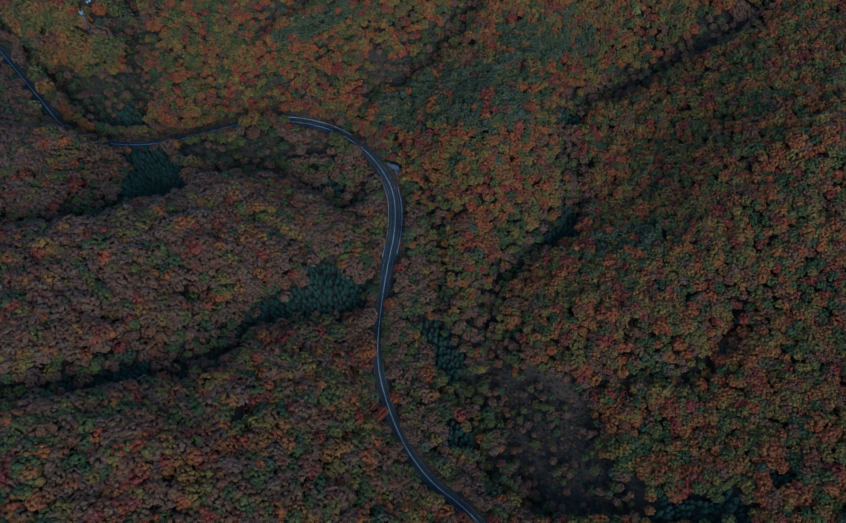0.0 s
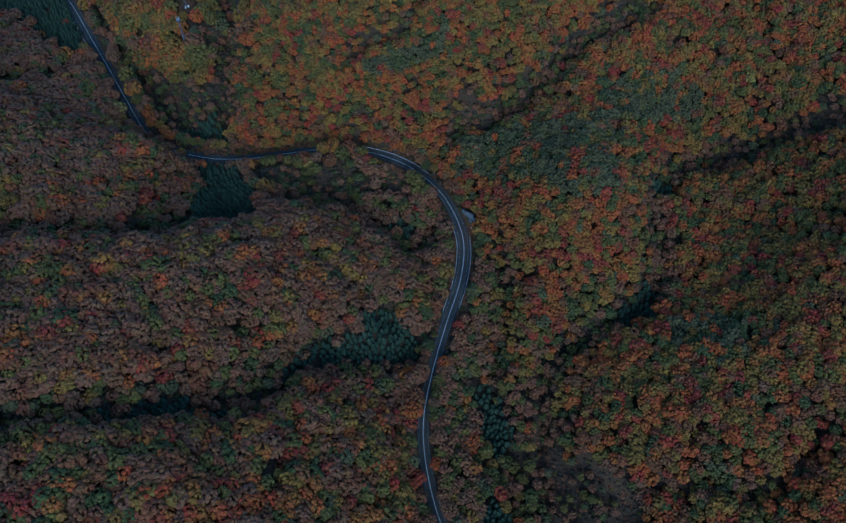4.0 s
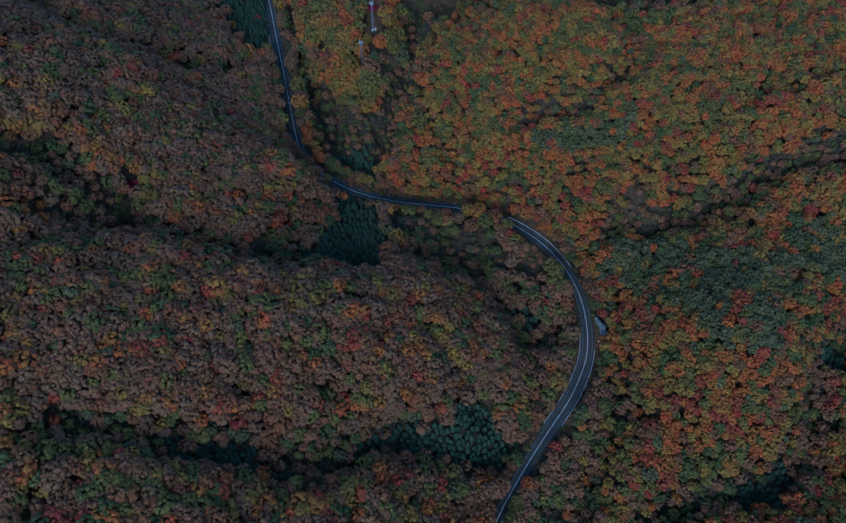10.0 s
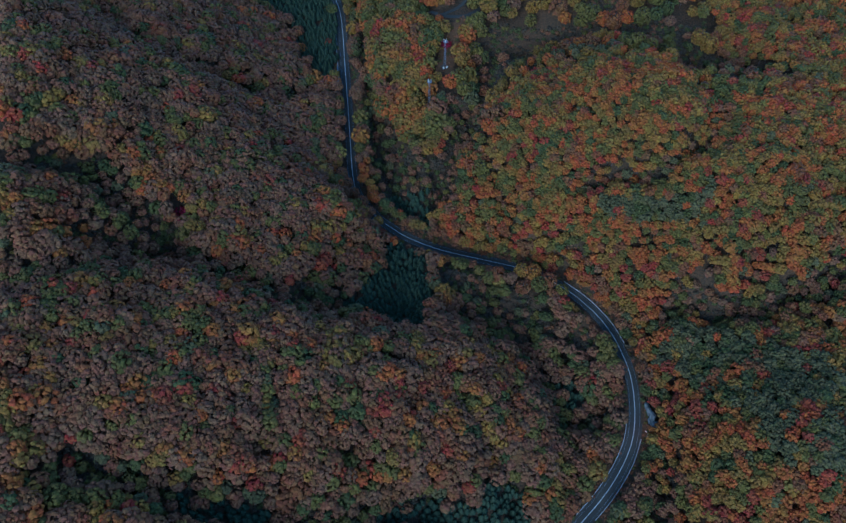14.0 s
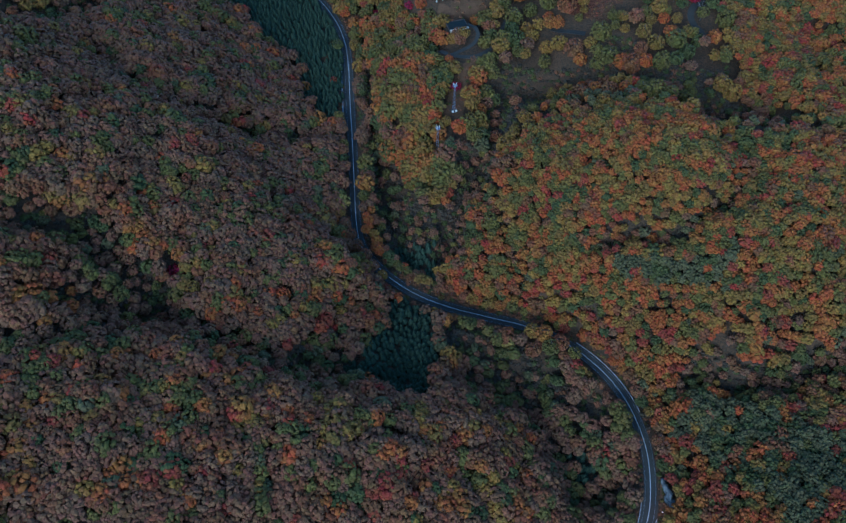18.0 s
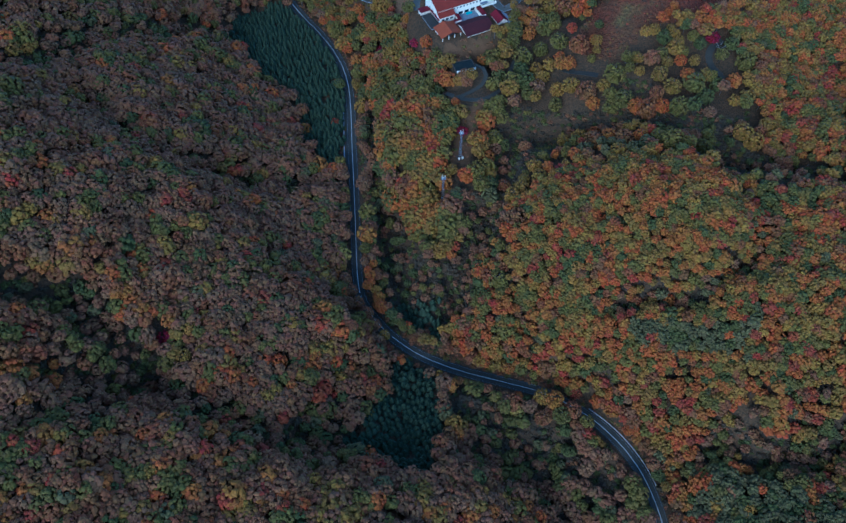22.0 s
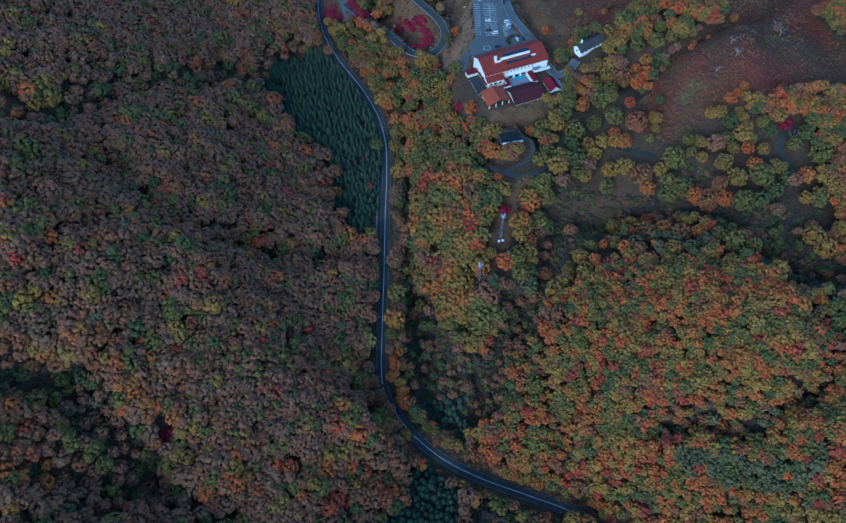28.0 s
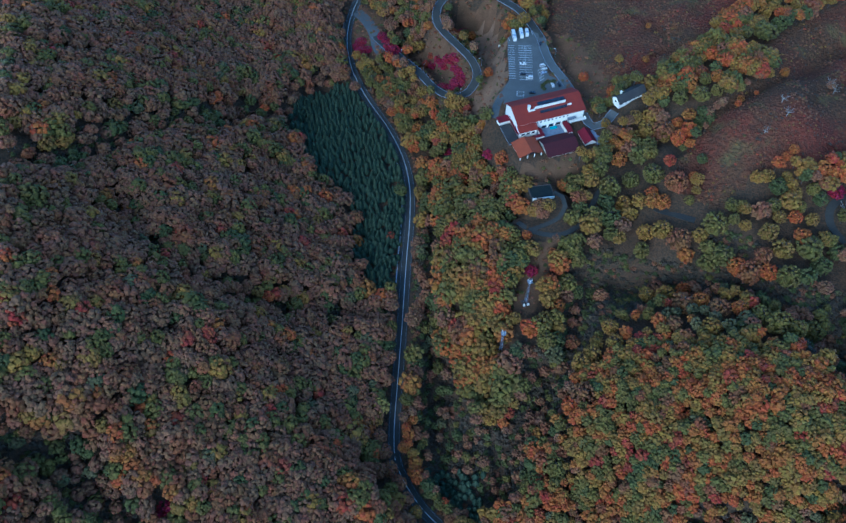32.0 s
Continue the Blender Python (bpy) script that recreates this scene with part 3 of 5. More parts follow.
def footprint(x, y):
    """True where the country is wooded and comes into view."""
    east = [(120, -40), (320, -65), (390, 70), (480, 255), (480, 310), (430, 450), (310, 580), (270, 720), (220, 810), (170, 870), (-140, 850), (-250, 800), (-350, 715), (-370, 640), (-260, 470), (-175, 230), (-140, 155)]
    return inside(x, y, east)


def open_ground(x, y, r):
    """True where no tree may stand."""
    no = np.zeros(x.shape, bool)
    for key, run in RUNS.items():
        no |= reach(x, y, run)[0] < HALF[key] + 0.5 + 0.36 * r
    bend = RUNS["road"][(RUNS["road"][:, 1] > 252) & (RUNS["road"][:, 1] < 336)]
    no |= reach(x, y, bend)[0] < 5.8 + 0.55 * r
    for _, _, outline in PADS:
        no |= inside(x, y, outline) | (reach(x, y, outline + outline[:1])[0] < 0.6 * r + 1)
    for c in CLEARINGS:
        no |= inside(x, y, c)
    return no


def which(x, y, r):
    """The species at each place: by stand, slope and chance."""
    rd, _ = reach(x, y, RUNS["road"])
    ry = np.interp(y, RUNS["road"][:, 1], RUNS["road"][:, 0])
    west = x < ry
    keys = ["orange", "ochre", "olive", "green", "rust", "red", "brown", "ashen", "pine", "yellow"]
    w = np.tile(np.array([.36, .22, .19, .07, .11, .07, .015, .005, .01, .001]), (len(x), 1))
    w[west] = [.08, .06, .13, .03, .24, .03, .30, .13, .005, .002]
    w[west & (y > 430)] = [.03, .05, .14, .025, .16, .012, .36, .22, .003, .001]
    w[west & (y < 240)] = [.17, .10, .15, .06, .25, .05, .18, .04, .01, .001]
    w[~west & (y > 560) & (x < 60)] = [.17, .26, .32, .09, .05, .01, .05, .04, .02, .001]
    w[~west & (y > 430) & (x > 30)] = [.34, .29, .19, .06, .07, .06, .005, .0, .005, .001]
    mottled = inside(x, y, PARKLAND)
    w[mottled] = [.18, .28, .32, .11, .04, .02, .03, .01, 0, .001]
    w[inside(x, y, TONGUE)] = [.27, .34, .28, .04, .04, .02, .01, 0, 0, .001]
    grove = inside(x, y, GROVE)
    w[grove] = [.04, .06, .14, .10, .06, .02, .34, .24, 0, 0]
    low = (rd < np.where(y > 290, 9, 22)) & ~west & (y < 400)
    w[low] = [.08, .09, .26, .14, .12, .02, .22, .10, .02, 0]
    for p in PINES:
        i = inside(x, y, p)
        w[i] = [.07, .05, .10, .13, .02, .02, .01, 0, .60, 0]
    for k in range(len(keys)):
        w[:, k] *= np.clip(0.15 + np.exp(1.3 * ripple(x, y, 30 + 5 * k, 20 + k)), 0.1, 6)
    w = w.cumsum(1)
    pick = (r.rand(len(x))[:, None] * w[:, -1:] > w).sum(1)
    return np.array([NAMES.index(k) for k in keys])[pick]


def scatter(spacing, seed, box):
    r = np.random.RandomState(seed)
    a, b = np.meshgrid(np.arange(box[0], box[1], spacing), np.arange(box[2], box[3], spacing * 0.87))
    a = a + (np.arange(a.shape[0]) % 2)[:, None] * spacing / 2
    a, b = a.ravel(), b.ravel()
    return a + r.uniform(-.30, .30, len(a)) * spacing, b + r.uniform(-.30, .30, len(a)) * spacing, r


def planted(name, shapes, x, y, z, rad, tall, species, r, label, trunk=True):
    """Many trees in one mesh: crowns from the given shapes, each with a slim trunk."""
    verts, faces, index, tone = [], [], [], []
    base = 0
    pick = r.randint(0, len(shapes), len(x))
    spin, t = r.uniform(0, 6.283, len(x)), r.rand(len(x))
    lean = r.uniform(0.85, 1.15, (len(x), 2))
    for s, (v, q) in enumerate(shapes):
        i = np.where(pick == s)[0]
        if not len(i):
            continue
        c, sn = np.cos(spin[i])[:, None], np.sin(spin[i])[:, None]
        px, py = v[None, :, 0] * lean[i, :1], v[None, :, 1] * lean[i, 1:]
        w = np.stack([(px * c - py * sn) * rad[i, None] + x[i, None], (px * sn + py * c) * rad[i, None] + y[i, None], v[None, :, 2] * tall[i, None] + z[i, None]], -1)
        verts.append(w.reshape(-1, 3))
        faces.append((q[None] + (base + np.arange(len(i)) * len(v))[:, None, None]).reshape(-1, 3))
        kinds = np.repeat(species[i], len(q)).reshape(len(i), -1)
        index.append(kinds.ravel())
        tone.append(np.repeat(t[i], len(v)))
        base += len(i) * len(v)
    if trunk:
        g = land(x, y) - 0.4
        ring = np.array([(0.16, 0), (-0.08, 0.14), (-0.08, -0.14)])
        lo = np.concatenate([np.stack([x + a, y + b, g], -1)[:, None] for a, b in ring], 1)
        hi = np.concatenate([np.stack([x + a * .5, y + b * .5, z + tall * 0.35], -1)[:, None] for a, b in ring], 1)
        v = np.concatenate([lo, hi], 1)
        q = np.array([(0, 1, 4), (0, 4, 3), (1, 2, 5), (1, 5, 4), (2, 0, 3), (2, 3, 5)])
        verts.append(v.reshape(-1, 3))
        faces.append((q[None] + (base + np.arange(len(x)) * 6)[:, None, None]).reshape(-1, 3))
        index.append(np.full(len(x) * 6, len(NAMES)))
        tone.append(np.zeros(len(x) * 6))
    me = mesh_of(name, np.concatenate(verts), np.concatenate(faces), [LEAF[k] for k in NAMES] + [BARK], np.concatenate(index))
    me.attributes.new("tone", "FLOAT", "POINT").data.foreach_set("value", np.concatenate(tone).astype(np.float32))
    return tagged(new(name, me), label, "forest", kind="stuff")


FULL_SHAPES = [crown_shape(80 + k, 70 + 10 * k, 0.90 + 0.10 * k, 6, 9) for k in range(3)]
FULL_FIRS = [cedar_shape(90 + k, 11, 9) for k in range(2)]


def stem_mesh(seed):
    """A tapered trunk one unit high with limbs that fork off near the top."""
    r = np.random.RandomState(seed)
    verts, quads = [], []

    def tube(a, b, ra, rb, n=6):
        a, b = np.array(a, float), np.array(b, float)
        d = (b - a) / np.linalg.norm(b - a)
        u = np.cross(d, (1.0, 0.1, 0.2))
        u /= np.linalg.norm(u)
        w = np.cross(d, u)
        s = len(verts)
        for c, rr in ((a, ra), (b, rb)):
            for j in range(n):
                t = 6.283 * j / n
                verts.append(c + (u * math.cos(t) + w * math.sin(t)) * rr)
        for j in range(n):
            k = (j + 1) % n
            quads.append((s + j, s + k, s + n + k, s + n + j))

    tube((0, 0, -0.06), (0, 0, 0.5), 0.034, 0.024)
    tube((0, 0, 0.5), (0.02, 0.01, 1.0), 0.024, 0.010)
    for k in range(5):
        t, h = k * 1.3 + r.uniform(-.3, .3), r.uniform(0.45, 0.8)
        tube((0, 0, h), (0.26 * math.cos(t), 0.26 * math.sin(t), h + 0.22), 0.014, 0.005, 5)
    return mesh_of("trunk", np.array(verts), quads, [BARK])


STEMS = [stem_mesh(s) for s in range(3)]
LOOK = {
    "orange": "broadleaf tree with glowing orange autumn leaves", "ochre": "broadleaf tree with ochre yellow autumn leaves", "olive": "broadleaf tree turning from green to olive",
    "green": "broadleaf tree still in dull green leaf", "rust": "broadleaf tree with rust brown leaves", "red": "broadleaf tree with deep red autumn leaves",
    "brown": "broadleaf tree with withered brown leaves", "ashen": "half bare broadleaf tree, ashen brown", "pine": "rounded grey-green pine tree",
    "crimson": "low spreading maple with crimson leaves", "yellow": "small tree with bright yellow leaves", "cedar": "tall dark green conifer with tiered boughs", "thicket": "bare dark brown thicket"}
MASTERS = {}


def tree(kind, x, y, rad, tall, stem, seed, group, beside=""):
    """One tree as a thing of its own: trunk and crown. stem: height under the crown."""
    shape = seed % (2 if kind == "cedar" else 3)
    key = (kind, shape)
    if key not in MASTERS:
        v, q = (FULL_FIRS if kind == "cedar" else FULL_SHAPES)[shape]
        MASTERS[key] = mesh_of("crown", v, q, [LEAF_LOOSE[kind]])
    base = new("conifer" if kind == "cedar" else "tree")
    base.matrix_world = pose(x, y, float(land(x, y)), 0, 0, (seed * 77) % 360)
    trunk = part("trunk", STEMS[seed % 3], base)
    trunk.scale = (tall + stem,) * 3 if kind != "cedar" else (tall * 0.8,) * 3
    crown = part("crown", MASTERS[key], base)
    crown.location, crown.scale = (0, 0, stem), (rad, rad, tall)
    return tagged(base, LOOK[kind] + beside, "tree", group)


def grow():
    hill = [(30, 436), (20, 470), (38, 530), (52, 548), (72, 557), (106, 553), (137, 551), (158, 540), (174, 518), (190, 470), (200, 450), (160, 405)]
    xd, yd, _ = scatter(4.3, 27, (0, 220, 400, 600))
    on_hill = inside(xd, yd, hill)
    x, y, r = scatter(5.0, 7, (-380, 490, -70, 880))
    keep = footprint(x, y) & ~inside(x, y, hill) & (x > np.interp(y, RUNS["road"][:, 1], RUNS["road"][:, 0]))
    xw, yw, _ = scatter(5.6, 17, (-380, 490, -70, 880))
    keep_w = footprint(xw, yw) & (xw <= np.interp(yw, RUNS["road"][:, 1], RUNS["road"][:, 0]))
    old = np.r_[np.full(on_hill.sum(), 0.90), np.full(keep.sum(), 1.0), np.full(keep_w.sum(), 1.28)]
    x, y = np.r_[xd[on_hill], x[keep], xw[keep_w]], np.r_[yd[on_hill], y[keep], yw[keep_w]]
    rad = (3.5 + 1.5 * r.rand(len(x)) ** 1.5) * old * np.clip(1 + 0.16 * ripple(x, y, 32, 9), 0.86, 1.35)
    park = inside(x, y, PARKLAND)
    rad[park] *= 1.4
    rad[inside(x, y, TONGUE)] *= 1.3
    tongue = inside(x, y, TONGUE)
    park &= ~tongue
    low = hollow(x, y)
    brush = np.zeros(x.shape, bool)
    for c in BRUSH:
        brush |= inside(x + 3 * ripple(x, y, 18, 71), y + 3 * ripple(x, y, 18, 72), c)
    brush &= ~tongue
    rad[brush] *= 0.85
    back = inside(x, y, [(38, 535), (52, 550), (72, 559), (106, 555), (137, 553), (160, 541), (172, 552), (155, 578), (106, 592), (60, 600), (34, 570)])
    # less room at the lower side of the road
    bend = RUNS["road"][(RUNS["road"][:, 1] > 385) & (RUNS["road"][:, 1] < 446)][::-1]
    south = (y < np.interp(x, bend[:, 0], bend[:, 1])) & (x > -36) & (x < 116)
    lane_d = reach(x, y, bend)[0]
    room = np.where(south, np.clip((lane_d - 4.0) * 1.25, 2.0, 20), 20)
    rad *= 1 - 0.30 * low
    rad = np.minimum(rad, 0.42 * room)
    bad = open_ground(x, y, rad) | (r.rand(len(x)) < 0.40 * np.clip(low - 0.3, 0, 1)) | (park & (r.rand(len(x)) < np.where((x > 18) & (y < 690), 0.80, 0.50))) | (room < 4) | (back & (r.rand(len(x)) < 0.70)) | (tongue & (r.rand(len(x)) < 0.36)) | (brush & (r.rand(len(x)) < 0.55))
    for c in MEADOWS:
        bad |= inside(x, y, c)
    jx, jy = x + 3 * ripple(x, y, 14, 61), y + 3 * ripple(x, y, 14, 62)
    for c in CEDARS:
        bad |= inside(jx, jy, c)
    for lx, ly, lr, _ in SINGLE:
        bad |= np.hypot(x - lx, y - ly) < 0.6 * (lr + rad)
    for lx, ly, lr, _, _ in TALL:
        bad |= np.hypot(x - lx, y - ly) < 0.55 * (lr + rad)
    x, y, rad, low, room, brush = x[~bad], y[~bad], rad[~bad], low[~bad], room[~bad], brush[~bad]
    kind = which(x, y, r)
    shady = np.zeros(x.shape, bool)
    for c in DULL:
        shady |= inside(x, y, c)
    # dull growth of gullies and thickets; its colour also carries the shade of the hollows
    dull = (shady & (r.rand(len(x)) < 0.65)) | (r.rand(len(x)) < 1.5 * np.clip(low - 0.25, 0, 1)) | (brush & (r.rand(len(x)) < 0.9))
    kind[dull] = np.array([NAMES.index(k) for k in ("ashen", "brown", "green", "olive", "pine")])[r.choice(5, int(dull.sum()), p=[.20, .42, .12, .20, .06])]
    tall = rad * r.uniform(0.9, 1.15, len(x))
    z = land(x, y) + np.minimum(8.6 - 2.8 * low, 0.75 * room) - tall + 0.6 * rad + r.uniform(-0.9, 0.9, len(x)) * np.where(x < np.interp(y, RUNS["road"][:, 1], RUNS["road"][:, 0]), 0.6, 1.0) + 1.1 * ripple(x, y, 24, 81)
    road_x = np.interp(y, RUNS["road"][:, 1], RUNS["road"][:, 0])
    west = x < road_x
    # trees along the road and round the lodge stand singly
    d = reach(x, y, RUNS["road"])[0]
    for _, _, o in PADS:
        d = np.minimum(d, reach(x, y, o + o[:1])[0] + 2)
    order = np.argsort(d)[:90]
    single = np.zeros(len(x), bool)
    single[order] = True
    ground_z = land(x, y)
    for k in np.where(single)[0]:
        tree(NAMES[kind[k]], x[k], y[k], rad[k], tall[k], z[k] - ground_z[k], int(k), "roadside trees", " beside the road" if reach(x[k:k + 1], y[k:k + 1], RUNS["road"])[0][0] < 14 else "")
    stands = {"autumn_forest_west": (west & (y >= 240), "brown and rust autumn broadleaf forest on the western slopes"),
              "autumn_forest_spur": (west & (y < 240), "orange and brown autumn forest on the southern spur"),
              "autumn_forest_east": (~west & (y < 430), "orange, ochre and green autumn forest on the eastern slopes"),
              "autumn_forest_dome": (~west & (y >= 430), "olive and orange autumn forest on the rounded hill")}
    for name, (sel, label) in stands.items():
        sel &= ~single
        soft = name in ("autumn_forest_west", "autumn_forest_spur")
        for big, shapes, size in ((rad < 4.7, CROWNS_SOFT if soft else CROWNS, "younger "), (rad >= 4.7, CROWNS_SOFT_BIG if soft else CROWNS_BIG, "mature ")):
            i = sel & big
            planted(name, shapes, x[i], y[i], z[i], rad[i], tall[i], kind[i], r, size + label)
    # dark conifers, close together; those by the road stand singly
    x, y, r = scatter(3.5, 8, (-230, 310, 10, 730))
    loose = 0
    for k, c in enumerate(CEDARS):
        i = inside(x + 3 * ripple(x, y, 14, 61), y + 3 * ripple(x, y, 14, 62), c) & (r.rand(len(x)) < 0.93)
        i &= ~open_ground(x, y, np.full(x.shape, 1.5))
        at = np.where(i)[0]
        near = at[np.argsort(reach(x[at], y[at], RUNS["road"])[0])][:30]
        for j in near:
            tree("cedar", x[j], y[j], r.uniform(1.9, 2.5), r.uniform(5.2, 7.6), 0.0, int(j), "plantation conifers")
            i[j] = False
        n = int(i.sum())
        if n:
            planted("conifer_plantation", FIRS, x[i], y[i], land(x[i], y[i]), r.uniform(1.9, 2.5, n), r.uniform(5.2, 7.6, n), np.full(n, NAMES.index("cedar")), r,
                    "dense stand of dark green conifers on a slope", trunk=False)
    # landmark trees
    for k, (lx, ly, lr, sp) in enumerate(SINGLE):
        tree(sp, lx, ly, lr * (1.5 if sp == "crimson" else 1.0), lr * (0.9 if sp == "crimson" else 1.15), 1.2 if sp == "crimson" else 4.5 if lr > 3.4 else 2.5, k, "single trees")
    for k, (lx, ly, lr, stem, sp) in enumerate(TALL):
        tree(sp, lx, ly, lr, lr * 1.05, stem, k + 5, "tall trees at the bends", " leaning over the road")
    # undergrowth in the hollows
    x, y, r = scatter(3.1, 13, (-330, 400, 60, 640))
    scrubby = np.zeros(x.shape, bool)
    for c in BRUSH:
        scrubby |= inside(x, y, c)
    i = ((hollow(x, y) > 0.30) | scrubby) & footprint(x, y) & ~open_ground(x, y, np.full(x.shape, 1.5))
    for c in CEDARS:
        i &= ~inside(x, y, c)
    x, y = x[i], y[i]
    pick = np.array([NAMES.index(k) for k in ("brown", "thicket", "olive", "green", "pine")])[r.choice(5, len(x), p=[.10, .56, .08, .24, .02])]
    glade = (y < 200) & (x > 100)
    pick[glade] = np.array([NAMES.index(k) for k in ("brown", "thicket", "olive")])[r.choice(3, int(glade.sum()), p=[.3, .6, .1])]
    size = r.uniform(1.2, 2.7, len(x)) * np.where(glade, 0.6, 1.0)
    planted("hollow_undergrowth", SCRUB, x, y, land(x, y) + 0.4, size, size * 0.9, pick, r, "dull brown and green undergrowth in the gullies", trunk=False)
    # low scrub on the meadows and by the road
    x, y, r = scatter(2.5, 11, (-70, 300, 600, 900))
    i = np.zeros(x.shape, bool)
    for c in MEADOWS:
        i |= inside(x, y, c)
    i &= ~open_ground(x, y, np.full(x.shape, 1.0)) & (r.rand(len(x)) < 0.75)
    x, y = x[i], y[i]
    pick = np.array([NAMES.index(k) for k in ("rust", "brown", "ochre", "thicket", "red", "olive")])[r.choice(6, len(x), p=[.34, .26, .06, .26, .04, .04])]
    size = r.uniform(0.35, 0.95, len(x)) * np.clip(1 + 0.5 * ripple(x, y, 25, 31), 0.4, 1.8)
    planted("meadow_scrub", SCRUB, x, y, land(x, y) - 0.1, size, size * 0.8, pick, r, "rust red and brown low scrub on the open meadow", trunk=False)
    x, y, r = scatter(2.3, 12, (-260, 200, 60, 860))
    d = np.min([reach(x, y, RUNS[k])[0] - HALF[k] for k in ("road", "lane")], axis=0)
    open_wood = np.zeros(x.shape, bool)
    for c in CLEARINGS:
        open_wood |= inside(x, y, c)
    bank = (y > 425) & (y < 470) & (x > -20) & (x < 120) & (d < 17)
    i = (((d > 1.2) & (d < 5)) | (bank & (d > 1.5)) | (open_wood & (d > 1) & (r.rand(len(x)) < 0.45))) & (r.rand(len(x)) < 0.8)
    for _, _, o in PADS:
        i &= ~inside(x, y, o)
    x, y = x[i], y[i]
    pick = np.array([NAMES.index(k) for k in ("brown", "ashen", "olive", "green", "rust")])[r.choice(5, len(x), p=[.34, .26, .18, .12, .1])]
    size = r.uniform(0.6, 1.7, len(x)) * np.where(bank[i], 1.5, 1.0)
    planted("roadside_scrub", SCRUB, x, y, land(x, y) - 0.1, size, size * 0.9, pick, r, "withered brown and olive shrubs along the verge", trunk=False)


SCRUB = [crown_shape(120 + k, 5 + k % 2, 0.85, 4, 3) for k in range(5)]
# single trees that stand out: east, north, crown radius, species
SINGLE = [(64, 402, 5.2, "rust"), (-15.5, 177.5, 3.0, "yellow"), (-50, 154, 5.5, "orange"), (25, 329, 4.6, "red"), (-131, 382, 4.6, "ochre"), (-85, 394, 4.6, "orange"),
          (-10, 741, 3.8, "orange"), (29, 767, 2.6, "orange"), (28, 744, 3.2, "rust"), (11, 762, 3.2, "ochre"), (44, 805, 2.4, "rust"), (26, 806, 2.2, "orange"), (108, 764, 4.2, "ochre"), (120, 773, 3.4, "orange"), (92, 734, 2.4, "orange")]
SINGLE += [(101, 741, 1.8, "orange"), (124, 691, 3.2, "orange"), (57, 650, 5.0, "orange"), (50, 657, 4.4, "orange"), (74, 667, 4.4, "ochre"), (101, 651, 4.4, "olive"), (126, 670, 4.0, "ochre"), (133, 657, 4.0, "olive"),
           (112, 672, 4.4, "ochre"), (118, 655, 4.8, "olive"), (152, 675, 4.2, "crimson"), (140, 650, 4, "ochre"), (-184, 763, 4.0, "crimson"), (-188, 767, 3.4, "crimson"), (-187, 772, 3.4, "crimson"), (-181, 758, 3.6, "crimson"), (-178, 763, 2.8, "crimson"), (-172, 779, 3.0, "crimson"), (-168, 775, 2.6, "crimson")]
SINGLE += [(-163, 768, 3.4, "crimson"), (-157, 765, 3.6, "crimson"), (-152, 768, 3.2, "crimson"), (-164, 756, 3.4, "rust"), (-131, 764, 3.2, "red"), (-125, 764, 3.4, "crimson"), (-119, 762, 3.6, "crimson"), (-111, 758, 3.6, "crimson"),
           (-103, 752, 3.8, "crimson"), (-97, 744, 4.2, "crimson"), (-98, 738, 3.8, "crimson"), (-104, 735, 3.6, "crimson"), (-114, 758, 3.4, "crimson"), (-106, 756, 3.4, "crimson"), (-99, 748, 3.6, "crimson"), (-94, 740, 3.4, "crimson"), (-109, 734, 3.0, "crimson"), (-101, 741, 3.0, "crimson"), (-128, 768, 3.0, "red"), (-97, 731, 2.2, "green"), (-108, 775, 3.2, "crimson"), (-112, 806, 3.4, "crimson"), (-104, 800, 3.4, "orange")]
SINGLE += [(-110, 799, 4.4, "olive"), (-95, 778, 2.4, "red"), (-78, 748, 3.6, "orange"), (-82, 738, 3.2, "green"), (-10, 586, 3.0, "crimson"), (-57, 668, 3.2, "crimson"), (-87, 679, 3.0, "crimson"), (-105, 600, 3.4, "red"),
           (-145, 391, 3.8, "crimson"), (41, 559, 5, "ochre"), (59, 591, 5, "ochre"), (79, 600, 4.6, "orange"), (-2, 548, 6.2, "orange"), (5, 556, 5.6, "ochre"), (-12, 552, 4, "ochre"), (-18, 606, 3.2, "orange"), (0, 600, 3.0, "orange"),
           (12, 700, 3.4, "ochre"), (20, 690, 4.0, "orange"), (-124, 792, 4.4, "green"), (-138, 786, 4.0, "brown"), (-150, 792, 4.2, "ashen"), (-160, 786, 4.0, "brown"), (-170, 797, 4.0, "ashen")]

SINGLE += [(75, 684, 3.6, "green"), (121, 687, 3.4, "orange"), (95, 650, 4.2, "olive"), (103, 649, 4.0, "ochre"), (97, 640, 3.8, "olive"), (104, 637, 3.6, "ochre"), (123, 675, 3.4, "ochre"), (129, 664, 4.6, "ochre"), (138, 668, 4.2, "olive"), (122, 648, 4.2, "ochre"),
           (131, 650, 4.4, "orange"), (143, 664, 4.4, "green"), (148, 764, 3.2, "ashen"), (90, 726, 2.4, "orange"), (72, 671, 3.2, "orange"), (75, 661, 3.2, "ochre"), (72, 653, 3.4, "olive"), (56, 677, 4.0, "red"), (84, 754, 4.0, "ochre"), (68, 744, 4.4, "olive"), (70, 715, 4.0, "green"), (57, 713, 3.8, "orange"), (51, 702, 3.6, "ochre")]

